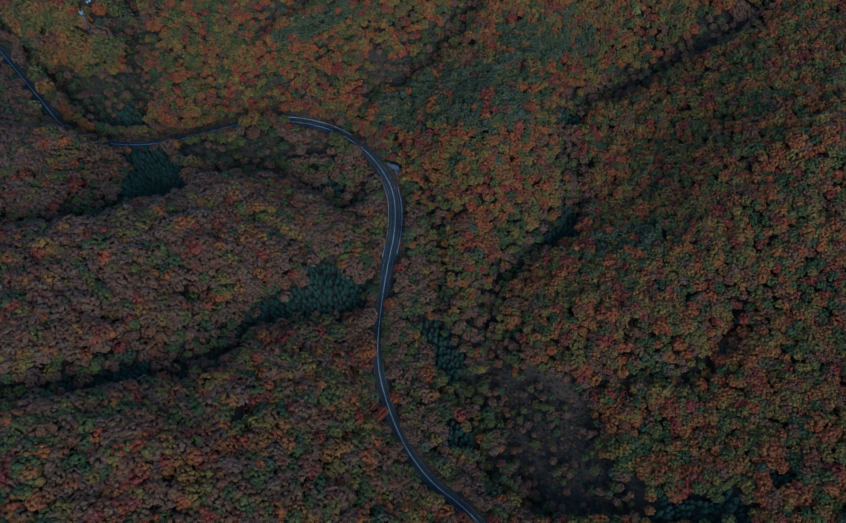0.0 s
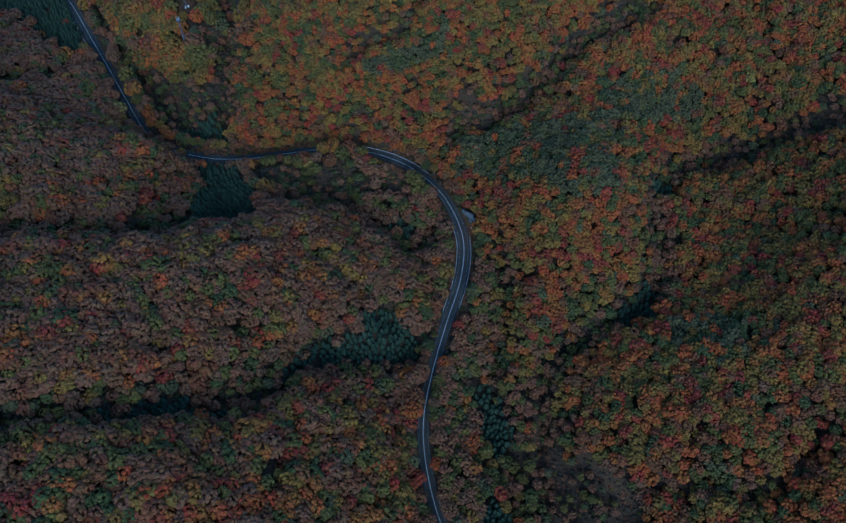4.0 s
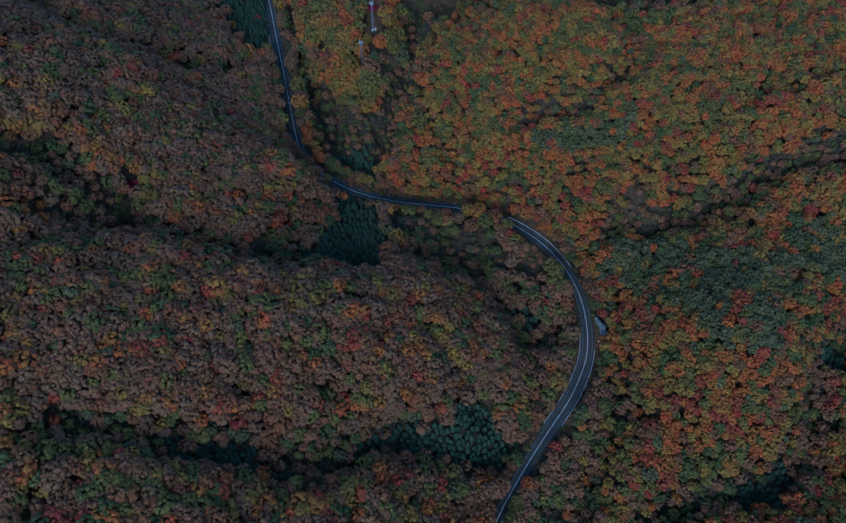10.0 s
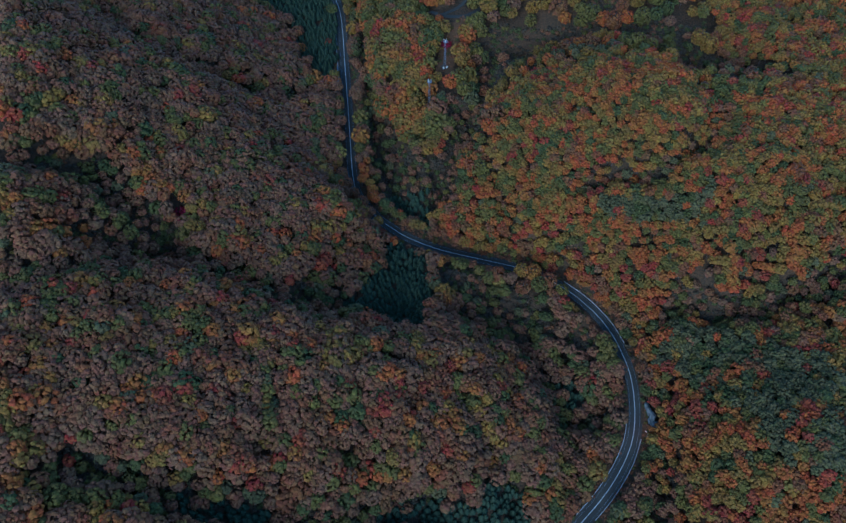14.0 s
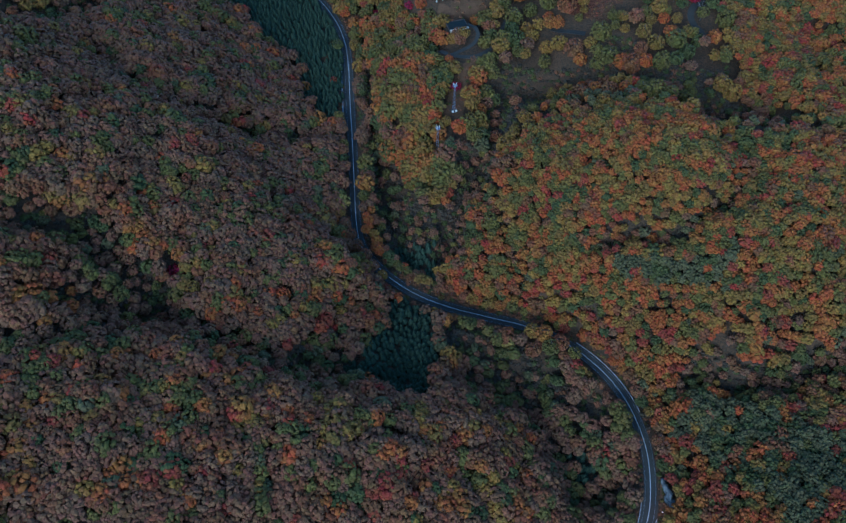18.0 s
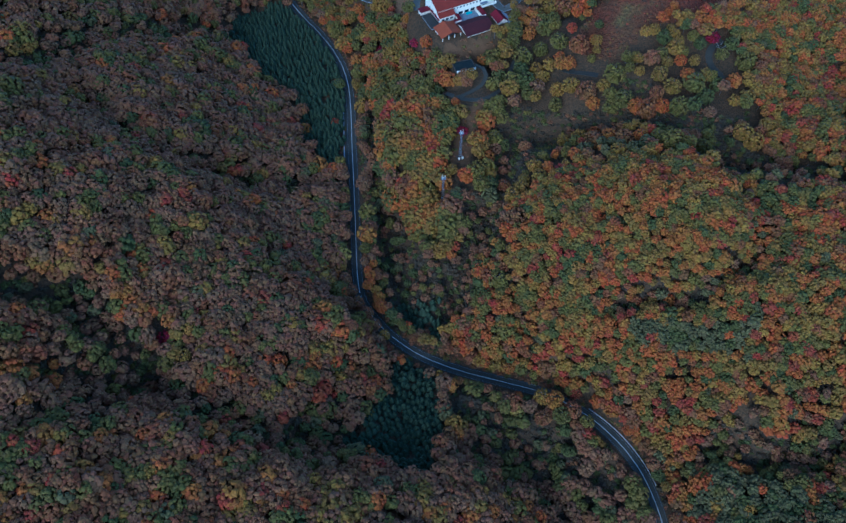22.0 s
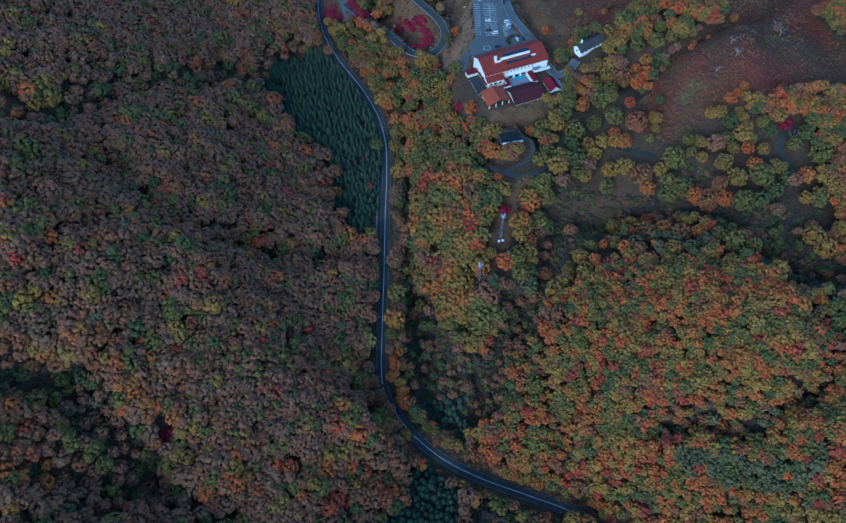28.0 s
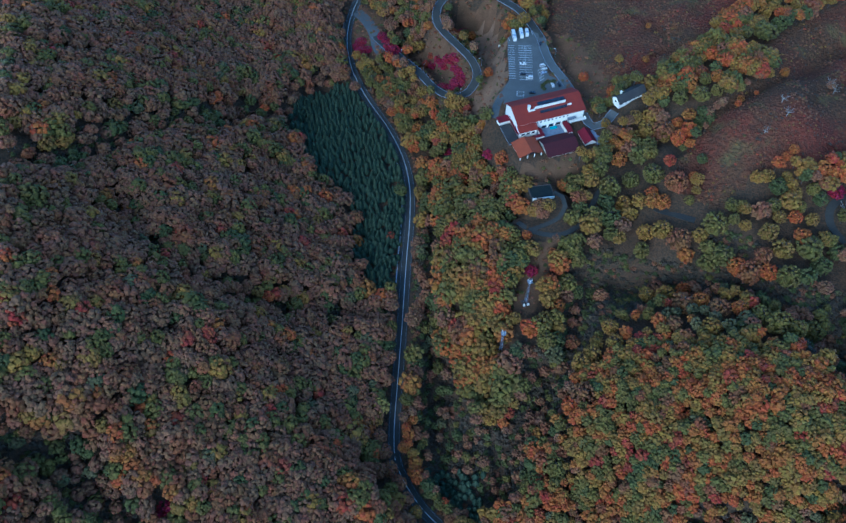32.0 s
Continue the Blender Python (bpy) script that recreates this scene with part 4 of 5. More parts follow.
# tall trees that lean over the bends: east, north, crown radius, stem, species
TALL = [(-49, 446.5, 4.6, 9.5, "brown"), (-56, 452, 4.8, 9.5, "rust"), (-62, 460, 4.8, 9.0, "brown"), (-43, 440.5, 4.2, 8.5, "ashen"), (-67, 468, 4.4, 8.0, "brown"), (-52, 441, 4.6, 9.5, "olive"), (-61, 448, 4.8, 10.0, "brown"),
        (-36, 436, 3.8, 7.0, "ochre"), (70, 412.5, 6.2, 9.5, "orange"), (80, 408.5, 5.6, 9.5, "rust"), (62, 414.2, 5.2, 8.0, "ochre"), (89, 403.5, 4.6, 8.0, "olive"), (74, 404, 5.4, 9.0, "olive")]
# parkland trees one by one: in the dip behind the rounded hill, below the meadow, and along the meadow's edge
KINDS = ("ochre", "olive", "orange", "ochre", "green", "olive", "rust")
DIP = [(60, 588), (69, 592), (78, 584), (87, 586), (96, 580), (106, 582), (116, 578), (124, 572), (134, 572), (146, 581), (105, 566), (92, 564),
       (39, 557), (45, 548), (30, 533), (23, 551), (34, 540), (34, 513), (29, 506), (28, 475), (10, 568), (8, 544), (3, 551), (14, 547), (12, 585), (19, 583)]
GROUNDS = [(51, 629), (60, 631), (71, 625), (54, 658), (62, 662), (51, 650), (71, 666), (88, 637), (96, 642), (101, 646), (119, 667), (127, 659), (122, 646), (117, 636), (130, 667),
           (116, 620), (126, 627), (111, 611), (104, 614), (95, 619), (120, 611), (130, 609), (140, 630), (148, 623), (175, 655), (165, 667)]
BELOW = [(30, 710), (39, 706), (49, 707), (59, 698), (20, 692), (26, 678), (15, 666), (24, 655), (36, 665), (48, 668), (72, 667), (72, 658), (28, 633), (35, 648), (171, 594), (181, 596), (177, 586)]
EDGE = [(64, 768), (72, 783), (81, 753), (75, 747), (65, 754), (63, 735), (55, 728), (67, 730), (76, 735), (79, 770), (97, 827), (105, 837), (114, 823), (119, 841), (126, 846), (103, 784), (70, 718), (51, 729), (91, 809), (84, 792)]
for stand, size in ((DIP, 5.6), (GROUNDS, 6.3), (BELOW, 6.0), (EDGE, 4.8)):
    for k, (x, y) in enumerate(stand):
        if all(math.hypot(x - q[0], y - q[1]) > 4.5 for q in SINGLE):
            SINGLE.append((x, y, size * (0.85 + 0.1 * (k * 7 % 5)), KINDS[(k * 3 + k // 4) % 7]))
# olive trees below the road, and the hedgerow along the glade
for k, (x, y) in enumerate(((80, 168), (93, 171), (102, 166), (115, 163), (105, 157), (117, 154), (82, 157), (101, 142), (76, 145), (107, 136), (73, 131), (124, 160), (112, 146), (96, 162))):
    SINGLE.append((x, y, 3.6 + 0.25 * (k % 4), "ochre" if k % 5 == 2 else "olive"))
for k, (x, y) in enumerate(((100, 125), (99, 116), (100, 107), (100, 99), (103, 92), (107, 85), (110, 78))):
    SINGLE.append((x + 4, y, 2.8 + 0.3 * (k % 3), "ochre" if k % 2 else "olive"))
grow()
# ---------------------------------------------------------------- shared shapes
def boxes(*sizes, bevel=0.0):
    """A bmesh of boxes (x0, x1, y0, y1, z0, z1)."""
    bm = bmesh.new()
    for x0, x1, y0, y1, z0, z1 in sizes:
        v = [bm.verts.new(c) for c in ((x0, y0, z0), (x1, y0, z0), (x1, y1, z0), (x0, y1, z0), (x0, y0, z1), (x1, y0, z1), (x1, y1, z1), (x0, y1, z1))]
        for f in ((3, 2, 1, 0), (4, 5, 6, 7), (0, 1, 5, 4), (1, 2, 6, 5), (2, 3, 7, 6), (3, 0, 4, 7)):
            bm.faces.new([v[i] for i in f])
    if bevel:
        bmesh.ops.bevel(bm, geom=bm.edges[:], offset=bevel, segments=2, affect="EDGES")
    return bm


def prism(profile, y0, y1, bevel=0.0):
    """A closed profile in x and z drawn out along y."""
    bm = bmesh.new()
    a, b = [bm.verts.new((x, y0, z)) for x, z in profile], [bm.verts.new((x, y1, z)) for x, z in profile]
    bm.faces.new(a)
    bm.faces.new(b[::-1])
    n = len(a)
    for i in range(n):
        bm.faces.new((a[i], b[i], b[(i + 1) % n], a[(i + 1) % n]))
    bmesh.ops.recalc_face_normals(bm, faces=bm.faces[:])
    if bevel:
        bmesh.ops.bevel(bm, geom=bm.edges[:], offset=bevel, segments=2, affect="EDGES")
    return bm


def rod(a, b, r, n=6, bm=None):
    """A round bar from a to b."""
    bm = bm or bmesh.new()
    a, b = Vector(a), Vector(b)
    q = (b - a).to_track_quat("Z", "Y")
    ends = [[bm.verts.new(c + q @ Vector((r * math.cos(6.2832 * k / n), r * math.sin(6.2832 * k / n), 0))) for k in range(n)] for c in (a, b)]
    for k in range(n):
        bm.faces.new((ends[0][k], ends[0][(k + 1) % n], ends[1][(k + 1) % n], ends[1][k]))
    bm.faces.new(ends[0][::-1])
    bm.faces.new(ends[1])
    return bm


def thing(name, m, label, category, group=""):
    e = new(name)
    e.matrix_world = m
    return tagged(e, label, category, group)


def roof_steel(name, c, dark):
    """Standing-seam sheet: seams as a fine ripple, faded and rain-streaked."""
    def build(t, b):
        w = t.nodes.new("ShaderNodeTexWave")
        w.inputs["Scale"].default_value, w.inputs["Distortion"].default_value = 0.9, 0.3
        co = t.nodes.new("ShaderNodeTexCoord")
        t.links.new(co.outputs["Object"], w.inputs["Vector"])
        fade = noise_fac(t, 0.18, 5.0, 0.35, 0.7)
        streak = noise_fac(t, 1.6, 4.0, 0.3, 0.75)
        base = mixed(t, fade, c, dark)
        t.links.new(mixed(t, 0.35, base, mixed(t, streak, (0.55, 0.5, 0.5), (1.0, 1.0, 1.0)), "MULTIPLY"), b.inputs["Base Color"])
        bumped(t, b, w.outputs["Fac"], 0.4, 0.05)
    return material(name, build, 0.7, 0.0, 0.15)


ROOF_RED = roof_steel("red_roof", (0.235, 0.036, 0.018), (0.185, 0.032, 0.018))
ROOF_ORANGE = roof_steel("orange_roof", (0.35, 0.078, 0.024), (0.28, 0.066, 0.024))
ROOF_MAROON = roof_steel("maroon_roof", (0.075, 0.018, 0.016), (0.058, 0.017, 0.016))
ROOF_CRIMSON = roof_steel("crimson_roof", (0.17, 0.012, 0.018), (0.13, 0.012, 0.016))
ROOF_SLATE = roof_steel("slate_roof", (0.052, 0.045, 0.034), (0.075, 0.066, 0.050))
WALL = surface("white_render", (0.92, 0.85, 0.66), (0.86, 0.79, 0.61), 0.4, 3.0, 0.8)
CONCRETE = surface("concrete", (0.34, 0.35, 0.35), (0.26, 0.27, 0.27), 0.4, 4.0, 0.85)
DECK = surface("grey_deck", (0.20, 0.22, 0.23), (0.27, 0.29, 0.30), 0.5, 5.0, 0.8)
STEEL = surface("galvanised_steel", (0.42, 0.44, 0.46), (0.33, 0.35, 0.37), 1.0, 8.0, 0.45, 0.7)
RAIL = surface("weathered_rail", (0.74, 0.69, 0.60), (0.58, 0.53, 0.46), 0.6, 6.0, 0.55, 0.1)
GLASS = surface("window_glass", (0.02, 0.028, 0.035), (0.03, 0.036, 0.042), 0.6, 2.0, 0.12, 0.0, 0.6, 0.0)
TURQUOISE = surface("turquoise_tiles", (0.05, 0.42, 0.40), (0.08, 0.50, 0.46), 0.8, 6.0, 0.4)
RUBBER = surface("tyre_rubber", (0.02, 0.02, 0.02), (0.03, 0.03, 0.03), 2.0, 9.0, 0.8)
SIGN_BLUE = surface("blue_sign_face", (0.03, 0.16, 0.55), (0.04, 0.20, 0.60), 1.0, 4.0, 0.5)
STONE = surface("pale_rock", (0.30, 0.28, 0.22), (0.10, 0.093, 0.074), 0.35, 2.2, 0.9, bump=0.9, depth=0.25)
WATER = surface("dark_water", (0.014, 0.016, 0.008), (0.03, 0.03, 0.014), 0.3, 3.0, 0.45, 0.0, 0.25, 0.2)
SOIL = surface("bare_soil", (0.13, 0.095, 0.065), (0.09, 0.07, 0.05), 0.25, 2.5, 0.95)


# ---------------------------------------------------------------- lodge
LODGE = Matrix.Translation((-41, 676, 85.5)) @ Matrix.Rotation(math.atan2(0.579, 0.815), 4, "Z")


def gable(u0, u1, v0, v1, eave, ridge, at=0.5, over=0.7, thick=0.35):
    """Two roof planes with the ridge along u, at a share of the depth."""
    m = v0 + (v1 - v0) * at
    fall = (ridge - eave) / (m - v0)
    fall2 = (ridge - eave) / (v1 - m)
    prof = [(v0 - over, eave - over * fall), (m, ridge), (v1 + over, eave - over * fall2), (v1 + over, eave - over * fall2 - thick), (m, ridge - thick), (v0 - over, eave - over * fall - thick)]
    bm = prism(prof, -(u1 + over), -(u0 - over))
    bm.transform(Matrix.Rotation(radians(90), 4, "Z"))
    return bm


def gable_v(u0, u1, v0, v1, eave, ridge, over=0.6, thick=0.3):
    """Two roof planes with the ridge along v."""
    m = (u0 + u1) / 2
    fall = (ridge - eave) / (m - u0)
    return prism([(u0 - over, eave - over * fall), (m, ridge), (u1 + over, eave - over * fall), (u1 + over, eave - over * fall - thick), (m, ridge - thick), (u0 - over, eave - over * fall - thick)], v0 - over, v1 + over)


def house_body(u0, u1, v0, v1, z0, eave, ridge, along="u", at=0.5):
    """Walls up to the eaves with filled gables."""
    if along == "u":
        m = v0 + (v1 - v0) * at
        bm = prism([(v0, z0), (v0, eave), (m, ridge), (v1, eave), (v1, z0)], -u1, -u0)
        bm.transform(Matrix.Rotation(radians(90), 4, "Z"))
        return bm
    m = (u0 + u1) / 2
    return prism([(u0, z0), (u0, eave), (m, ridge), (u1, eave), (u1, z0)], v0, v1)


def window(parent, u, v, z, w, h, face="front"):
    """A pane in a proud frame on a wall that faces front (-v), back, left (-u) or right."""
    turn = {"front": 0, "right": 90, "back": 180, "left": 270}[face]
    f = part("window", boxes((-w / 2 - .08, w / 2 + .08, -0.08, 0.05, -.08, 0), (-w / 2 - .08, w / 2 + .08, -0.08, 0.05, h, h + .08), (-w / 2 - .08, -w / 2, -0.08, 0.05, 0, h), (w / 2, w / 2 + .08, -0.08, 0.05, 0, h)), parent, "", WALL)
    f.matrix_local = Matrix.Translation((u, v, z)) @ Matrix.Rotation(radians(turn), 4, "Z")
    part("pane", boxes((-w / 2, w / 2, -0.03, 0.03, 0, h)), f, "", GLASS)
    return f


def build_lodge():
    lodge = thing("lodge", LODGE, "large white mountain lodge with a broad red sheet roof", "building")
    part("wall", house_body(0, 47, 1.2, 22, -3, 9.4, 13.6, at=0.6), lodge, "white rendered walls", WALL)
    roof = part("roof", gable(0, 47, 1.2, 22, 9.6, 14.0, 0.6, 0.8), lodge, "red standing-seam roof", ROOF_RED)
    # long light well with a white parapet and chimney on the front slope
    part("parapet", boxes((14, 36, 8.4, 9.0, 10.4, 13.9), (9.5, 14, 7.6, 8.4, 10.2, 12.9)), roof, "white rooftop parapet", WALL)
    part("skylight", boxes((17, 36, 4.9, 8.3, 10.6, 11.6)), roof, "dark glazed skylight", GLASS)
    part("skylight", boxes((17, 36, 10.2, 12.6, 12.0, 13.75)), roof, "dark glazed skylight", GLASS)
    part("chimney", boxes((9.4, 10.8, 8.5, 9.9, 9, 15.6), (9.2, 11.0, 8.3, 10.1, 15.6, 15.9)), roof, "white square chimney", WALL)
    part("vent", boxes((36.5, 39.5, 6.0, 6.8, 10.8, 12.0)), roof, "white roof vent", WALL)
    for k in range(9):
        window(lodge, 13.5 + 2.7 * k, 1.18, 6.4, 1.2, 1.2)
    for k in range(6):
        window(lodge, 14 + 5.0 * k, 1.18, 0.6, 3.6, 2.4)
    for k in range(3):
        window(lodge, -0.02, 4.5 + 5 * k, 3.4, 1.8, 1.4, "left")
    part("bay", house_body(0, 12, -2.4, 1.2, -3, 6.2, 7.4, at=0.98), lodge, "white projecting bay", WALL)
    part("bay_roof", prism([(-3.4, 5.7), (-3.4, 6.0), (1.6, 8.1), (1.6, 7.8)], -12.6, 0.8), lodge, "red lean-to roof", ROOF_RED).matrix_local = Matrix.Rotation(radians(90), 4, "Z")
    for k in range(3):
        window(lodge, 2.4 + 3.6 * k, -2.42, 2.4, 2.4, 1.6)
    part("balcony", boxes((36, 47.6, -2.2, 0, 3.0, 3.3), (36, 47.6, -2.2, -2.0, 3.3, 4.3), (47.4, 47.6, -2.0, 0, 3.3, 4.3)), lodge, "white balcony with a solid parapet", WALL)
    part("canopy", boxes((34.5, 40.5, -1.6, 0.4, 5.6, 5.8)), lodge, "grey canopy", DECK)
    part("terrace", boxes((12, 31.5, -8.4, 1.2, -3, 0.35)), lodge, "grey paved terrace", DECK)
    part("pool_strip", boxes((23, 27.5, -1.4, 0.4, 0.35, 0.9)), lodge, "turquoise tiled strip", TURQUOISE)
    part("terrace_wall", boxes((12, 31, -8.4, -8.1, 0.35, 1.3), (30.8, 31.1, -8.1, 1.1, 0.35, 1.3)), lodge, "white terrace parapet", WALL)
    part("corridor_roof", boxes((4, 16, -7.4, -5.2, 2.6, 2.9), (13.4, 16, -5.2, 0, 2.6, 2.9)), lodge, "crimson corridor roof", ROOF_CRIMSON)
    part("corridor_wall", boxes((4.3, 15.7, -7.1, -5.5, -0.3, 2.6), (13.7, 15.7, -5.2, 0, -0.3, 2.6)), lodge, "", WALL)
    part("link_roof", boxes((31, 35, -10, 0, 3.0, 3.3)), lodge, "crimson link roof", ROOF_CRIMSON)
    part("link_wall", boxes((31.4, 34.6, -9.6, 0, -3, 3.0)), lodge, "", WALL)
    part("side_roof", boxes((-8.5, -0.2, 12.5, 18, 2.6, 3.0)), lodge, "crimson flat side roof", ROOF_CRIMSON)
    part("side_wall", boxes((-8, -0.2, 13, 17.5, -3, 2.6)), lodge, "", WALL)
    part("lower_roof", boxes((-8.6, -1.2, -6, 11, 1.4, 1.8)), lodge, "dark grey flat roof", ROOF_SLATE)
    part("lower_wall", boxes((-8.2, -1.6, -5.6, 10.6, -3, 1.4)), lodge, "", CONCRETE)
    part("edge_roof", boxes((-1.2, 1.4, -2, 13, 3.4, 3.7)), lodge, "crimson lean-to roof", ROOF_CRIMSON)

    pav = thing("pavilion", LODGE, "open-sided pavilion with a bright orange gable roof", "building")
    part("roof", gable_v(-7, 8.5, -20, -7, 3.2, 6.0), pav, "orange sheet roof", ROOF_ORANGE)
    part("gable_end", prism([(-6.5, 2.9), (0.75, 5.5), (8, 2.9)], -19.6, -19.3), pav, "", GLASS)
    part("wall", boxes((-6.5, 8, -12, -7.4, -3, 2.9)), pav, "", WALL)
    part("deck", boxes((-7, 8.5, -21, -12, -1.6, -1.2)), pav, "", DECK)
    for u in (-6.6, -1.6, 3.2, 8.0):
        part("post", boxes((u - .2, u + .2, -20.2, -19.8, -4, 3.0)), pav, "white post", WALL)
    part("railing", boxes((-7, 8.5, -21, -20.85, -0.4, -0.2), (-7, 8.5, -21, -20.85, -0.9, -0.75)), pav, "white railing", WALL)

    hall = thing("dining_hall", LODGE, "low hall with a wide maroon roof and white walls", "building")
    part("wall", house_body(11.5, 32.5, -24, -8.5, -4, 1.6, 4.2), hall, "", WALL)
    part("roof", gable(11.5, 32.5, -24, -8.5, 1.8, 4.6, 0.55, 0.9), hall, "maroon sheet roof", ROOF_MAROON)
    for k in range(5):
        window(hall, 14.5 + 3.8 * k, -24.02, -1.8, 2.2, 1.8)
    annex = thing("annex", LODGE, "small white annex with a crimson gable roof", "building")
    part("wall", house_body(38.5, 46, -21.5, -10.5, -4, 2.0, 4.4, "v"), annex, "", WALL)
    part("roof", gable_v(38.5, 46, -21.5, -10.5, 2.2, 4.8), annex, "crimson sheet roof", ROOF_CRIMSON)
    window(annex, 42, -21.52, -0.6, 1.4, 1.2)
    door = part("door", boxes((43.9, 44.9, -21.6, -21.45, -1.8, 0.3)), annex, "dark door", GLASS)
    part("handle", boxes((44.7, 44.8, -21.68, -21.6, -0.8, -0.7)), door, "", STEEL)
    apron = part("apron", boxes((46.6, 55.5, -23, -10, -0.9, 0.25)), None, "", CONCRETE)
    apron.matrix_world = LODGE
    tagged(apron, "pale concrete apron beside the annex", "pavement", kind="structure")

    m = Matrix.Translation((22.5, 724, 94.5)) @ Matrix.Rotation(radians(48), 4, "Z")
    house = thing("house", m, "narrow white house with a dark slate-grey gable roof", "house")
    part("wall", house_body(-11, 11, -3.8, 3.8, -2, 3.2, 5.6), house, "", WALL)
    roof = part("roof", gable(-11, 11, -3.8, 3.8, 3.3, 6.0, 0.5, 0.7), house, "dark slate-grey roof", ROOF_SLATE)
    part("chimney", boxes((-7, -6, 1.0, 2.0, 4, 7.2), (-7.1, -5.9, 0.9, 2.1, 7.2, 7.4)), roof, "white chimney", WALL)
    for k in range(6):
        window(house, -9 + 3.6 * k, -3.82, 0.8, 1.6, 1.4)
    window(house, -11.02, 0, 1.0, 1.4, 1.4, "left")


build_lodge()

# pond yard with a white parapet
yard = thing("pond_yard", Matrix.Translation((-16.5, 638, 80.5)) @ Matrix.Rotation(math.atan2(4.5, 9.2), 4, "Z"), "sunken dark water basin with a white parapet on one side", "basin")
part("rim", boxes((-7, 7, -5.6, -5.0, -1.2, 1.3)), yard, "white parapet", WALL)
part("rim", boxes((-7, 7, 5.2, 5.6, -1, 0.3), (-7.4, -7, -5.6, 5.6, -1, 0.5), (7, 7.4, -5.6, 5.6, -1, 0.3)), yard, "mossy dark concrete rim", SOIL)
part("water", boxes((-7, 7, -5.0, 5.2, -1.4, 0.06)), yard, "still dark water", WATER)


# ---------------------------------------------------------------- car park
LOT = [(-70, 768), (-63, 782), (-50, 780), (-41, 762), (-36, 744), (-33, 738), (-24, 735), (-14, 724), (-31, 712.5), (-46, 702.5), (-57, 702), (-59, 728), (-66, 752)]
bm = bmesh.new()
top = bm.faces.new([bm.verts.new((x, y, 87.02)) for x, y in LOT])
if top.normal.z < 0:
    top.normal_flip()
ext = bmesh.ops.extrude_face_region(bm, geom=[top])
for v in ext["geom"]:
    if isinstance(v, bmesh.types.BMVert):
        v.co.z -= 2.0
bmesh.ops.recalc_face_normals(bm, faces=bm.faces[:])
lot = tagged(part("car_park", bm, None, "", ASPHALT_PALE), "grey asphalt car park with white stall lines", "car park", kind="structure")
LINE = boxes((-2.3, 2.3, -0.11, 0.11, 0, 0.012))
line_mesh = bpy.data.meshes.new("stall_line")
LINE.to_mesh(line_mesh)
LINE.free()
line_mesh.materials.append(PAINT)


def stall_rows():
    for (ax, ay), (bx, by), n in (((-65.5, 761), (-57, 727.5), 15), ((-58.6, 763), (-49.6, 728.5), 15), ((-53.8, 764.3), (-44.8, 729.8), 15)):
        d = math.atan2(by - ay, bx - ax)
        for k in range(n):
            s = k / (n - 1)
            ob = new("stall_line", line_mesh)
            ob.parent = lot
            ob.matrix_world = pose(ax + (bx - ax) * s, ay + (by - ay) * s, 87.03, 0, 0, math.degrees(d) + 90)
    ob = part("row_line", boxes((-18.2, 18.2, -0.1, 0.1, 0, 0.012)), lot, "", PAINT)
    ob.matrix_world = pose(-51.7, 746.5, 87.032, 0, 0, math.degrees(math.atan2(-34.5, 9)))
    for k in range(5):
        ob = new("stall_line", line_mesh)
        ob.parent = lot
        ob.matrix_world = pose(-69 + 3.6 * k, 767.5 + 3.0 * k, 87.03, 0, 0, 118)
    for k in range(5):
        ob = new("stall_line", line_mesh)
        ob.parent = lot
        ob.matrix_world = pose(-40.5 + 0.9 * k, 742 - 2.4 * k, 87.03, 0, 0, 60)


stall_rows()
box = part("marked_bay", boxes((-2.4, 2.4, -2.2, -2.0, 0, .012), (-2.4, 2.4, 2.0, 2.2, 0, .012), (-2.4, -2.2, -2.0, 2.0, 0, .012), (2.2, 2.4, -2.0, 2.0, 0, .012)), lot, "white outlined bay", PAINT)
box.matrix_world = pose(-48.0, 714.0, 87.032, 0, 0, 15)


# ---------------------------------------------------------------- vehicles
def paint_of(name, c):
    return surface(name, c, tuple(0.9 * v for v in c), 0.8, 4.0, 0.3, 0.1, 0.5, 0.0)


CAR_WHITE, CAR_DARK, CAR_SILVER = paint_of("white_lacquer", (0.88, 0.83, 0.68)), paint_of("black_lacquer", (0.018, 0.019, 0.022)), paint_of("silver_lacquer", (0.48, 0.50, 0.52))
LENS_RED = surface("red_lens", (0.35, 0.01, 0.01), (0.28, 0.01, 0.01), 1.0, 4.0, 0.2)
LENS = surface("clear_lens", (0.7, 0.7, 0.72), (0.6, 0.6, 0.62), 1.0, 4.0, 0.15)


def wheel_at(parent, x, y, r=0.32, w=0.22):
    t = part("wheel", rod((x, y - w / 2, r), (x, y + w / 2, r), r, 14), parent, "", RUBBER)
    part("rim", rod((x, y - w / 2 - .01, r), (x, y + w / 2 + .01, r), r * 0.6, 10), t, "", STEEL)


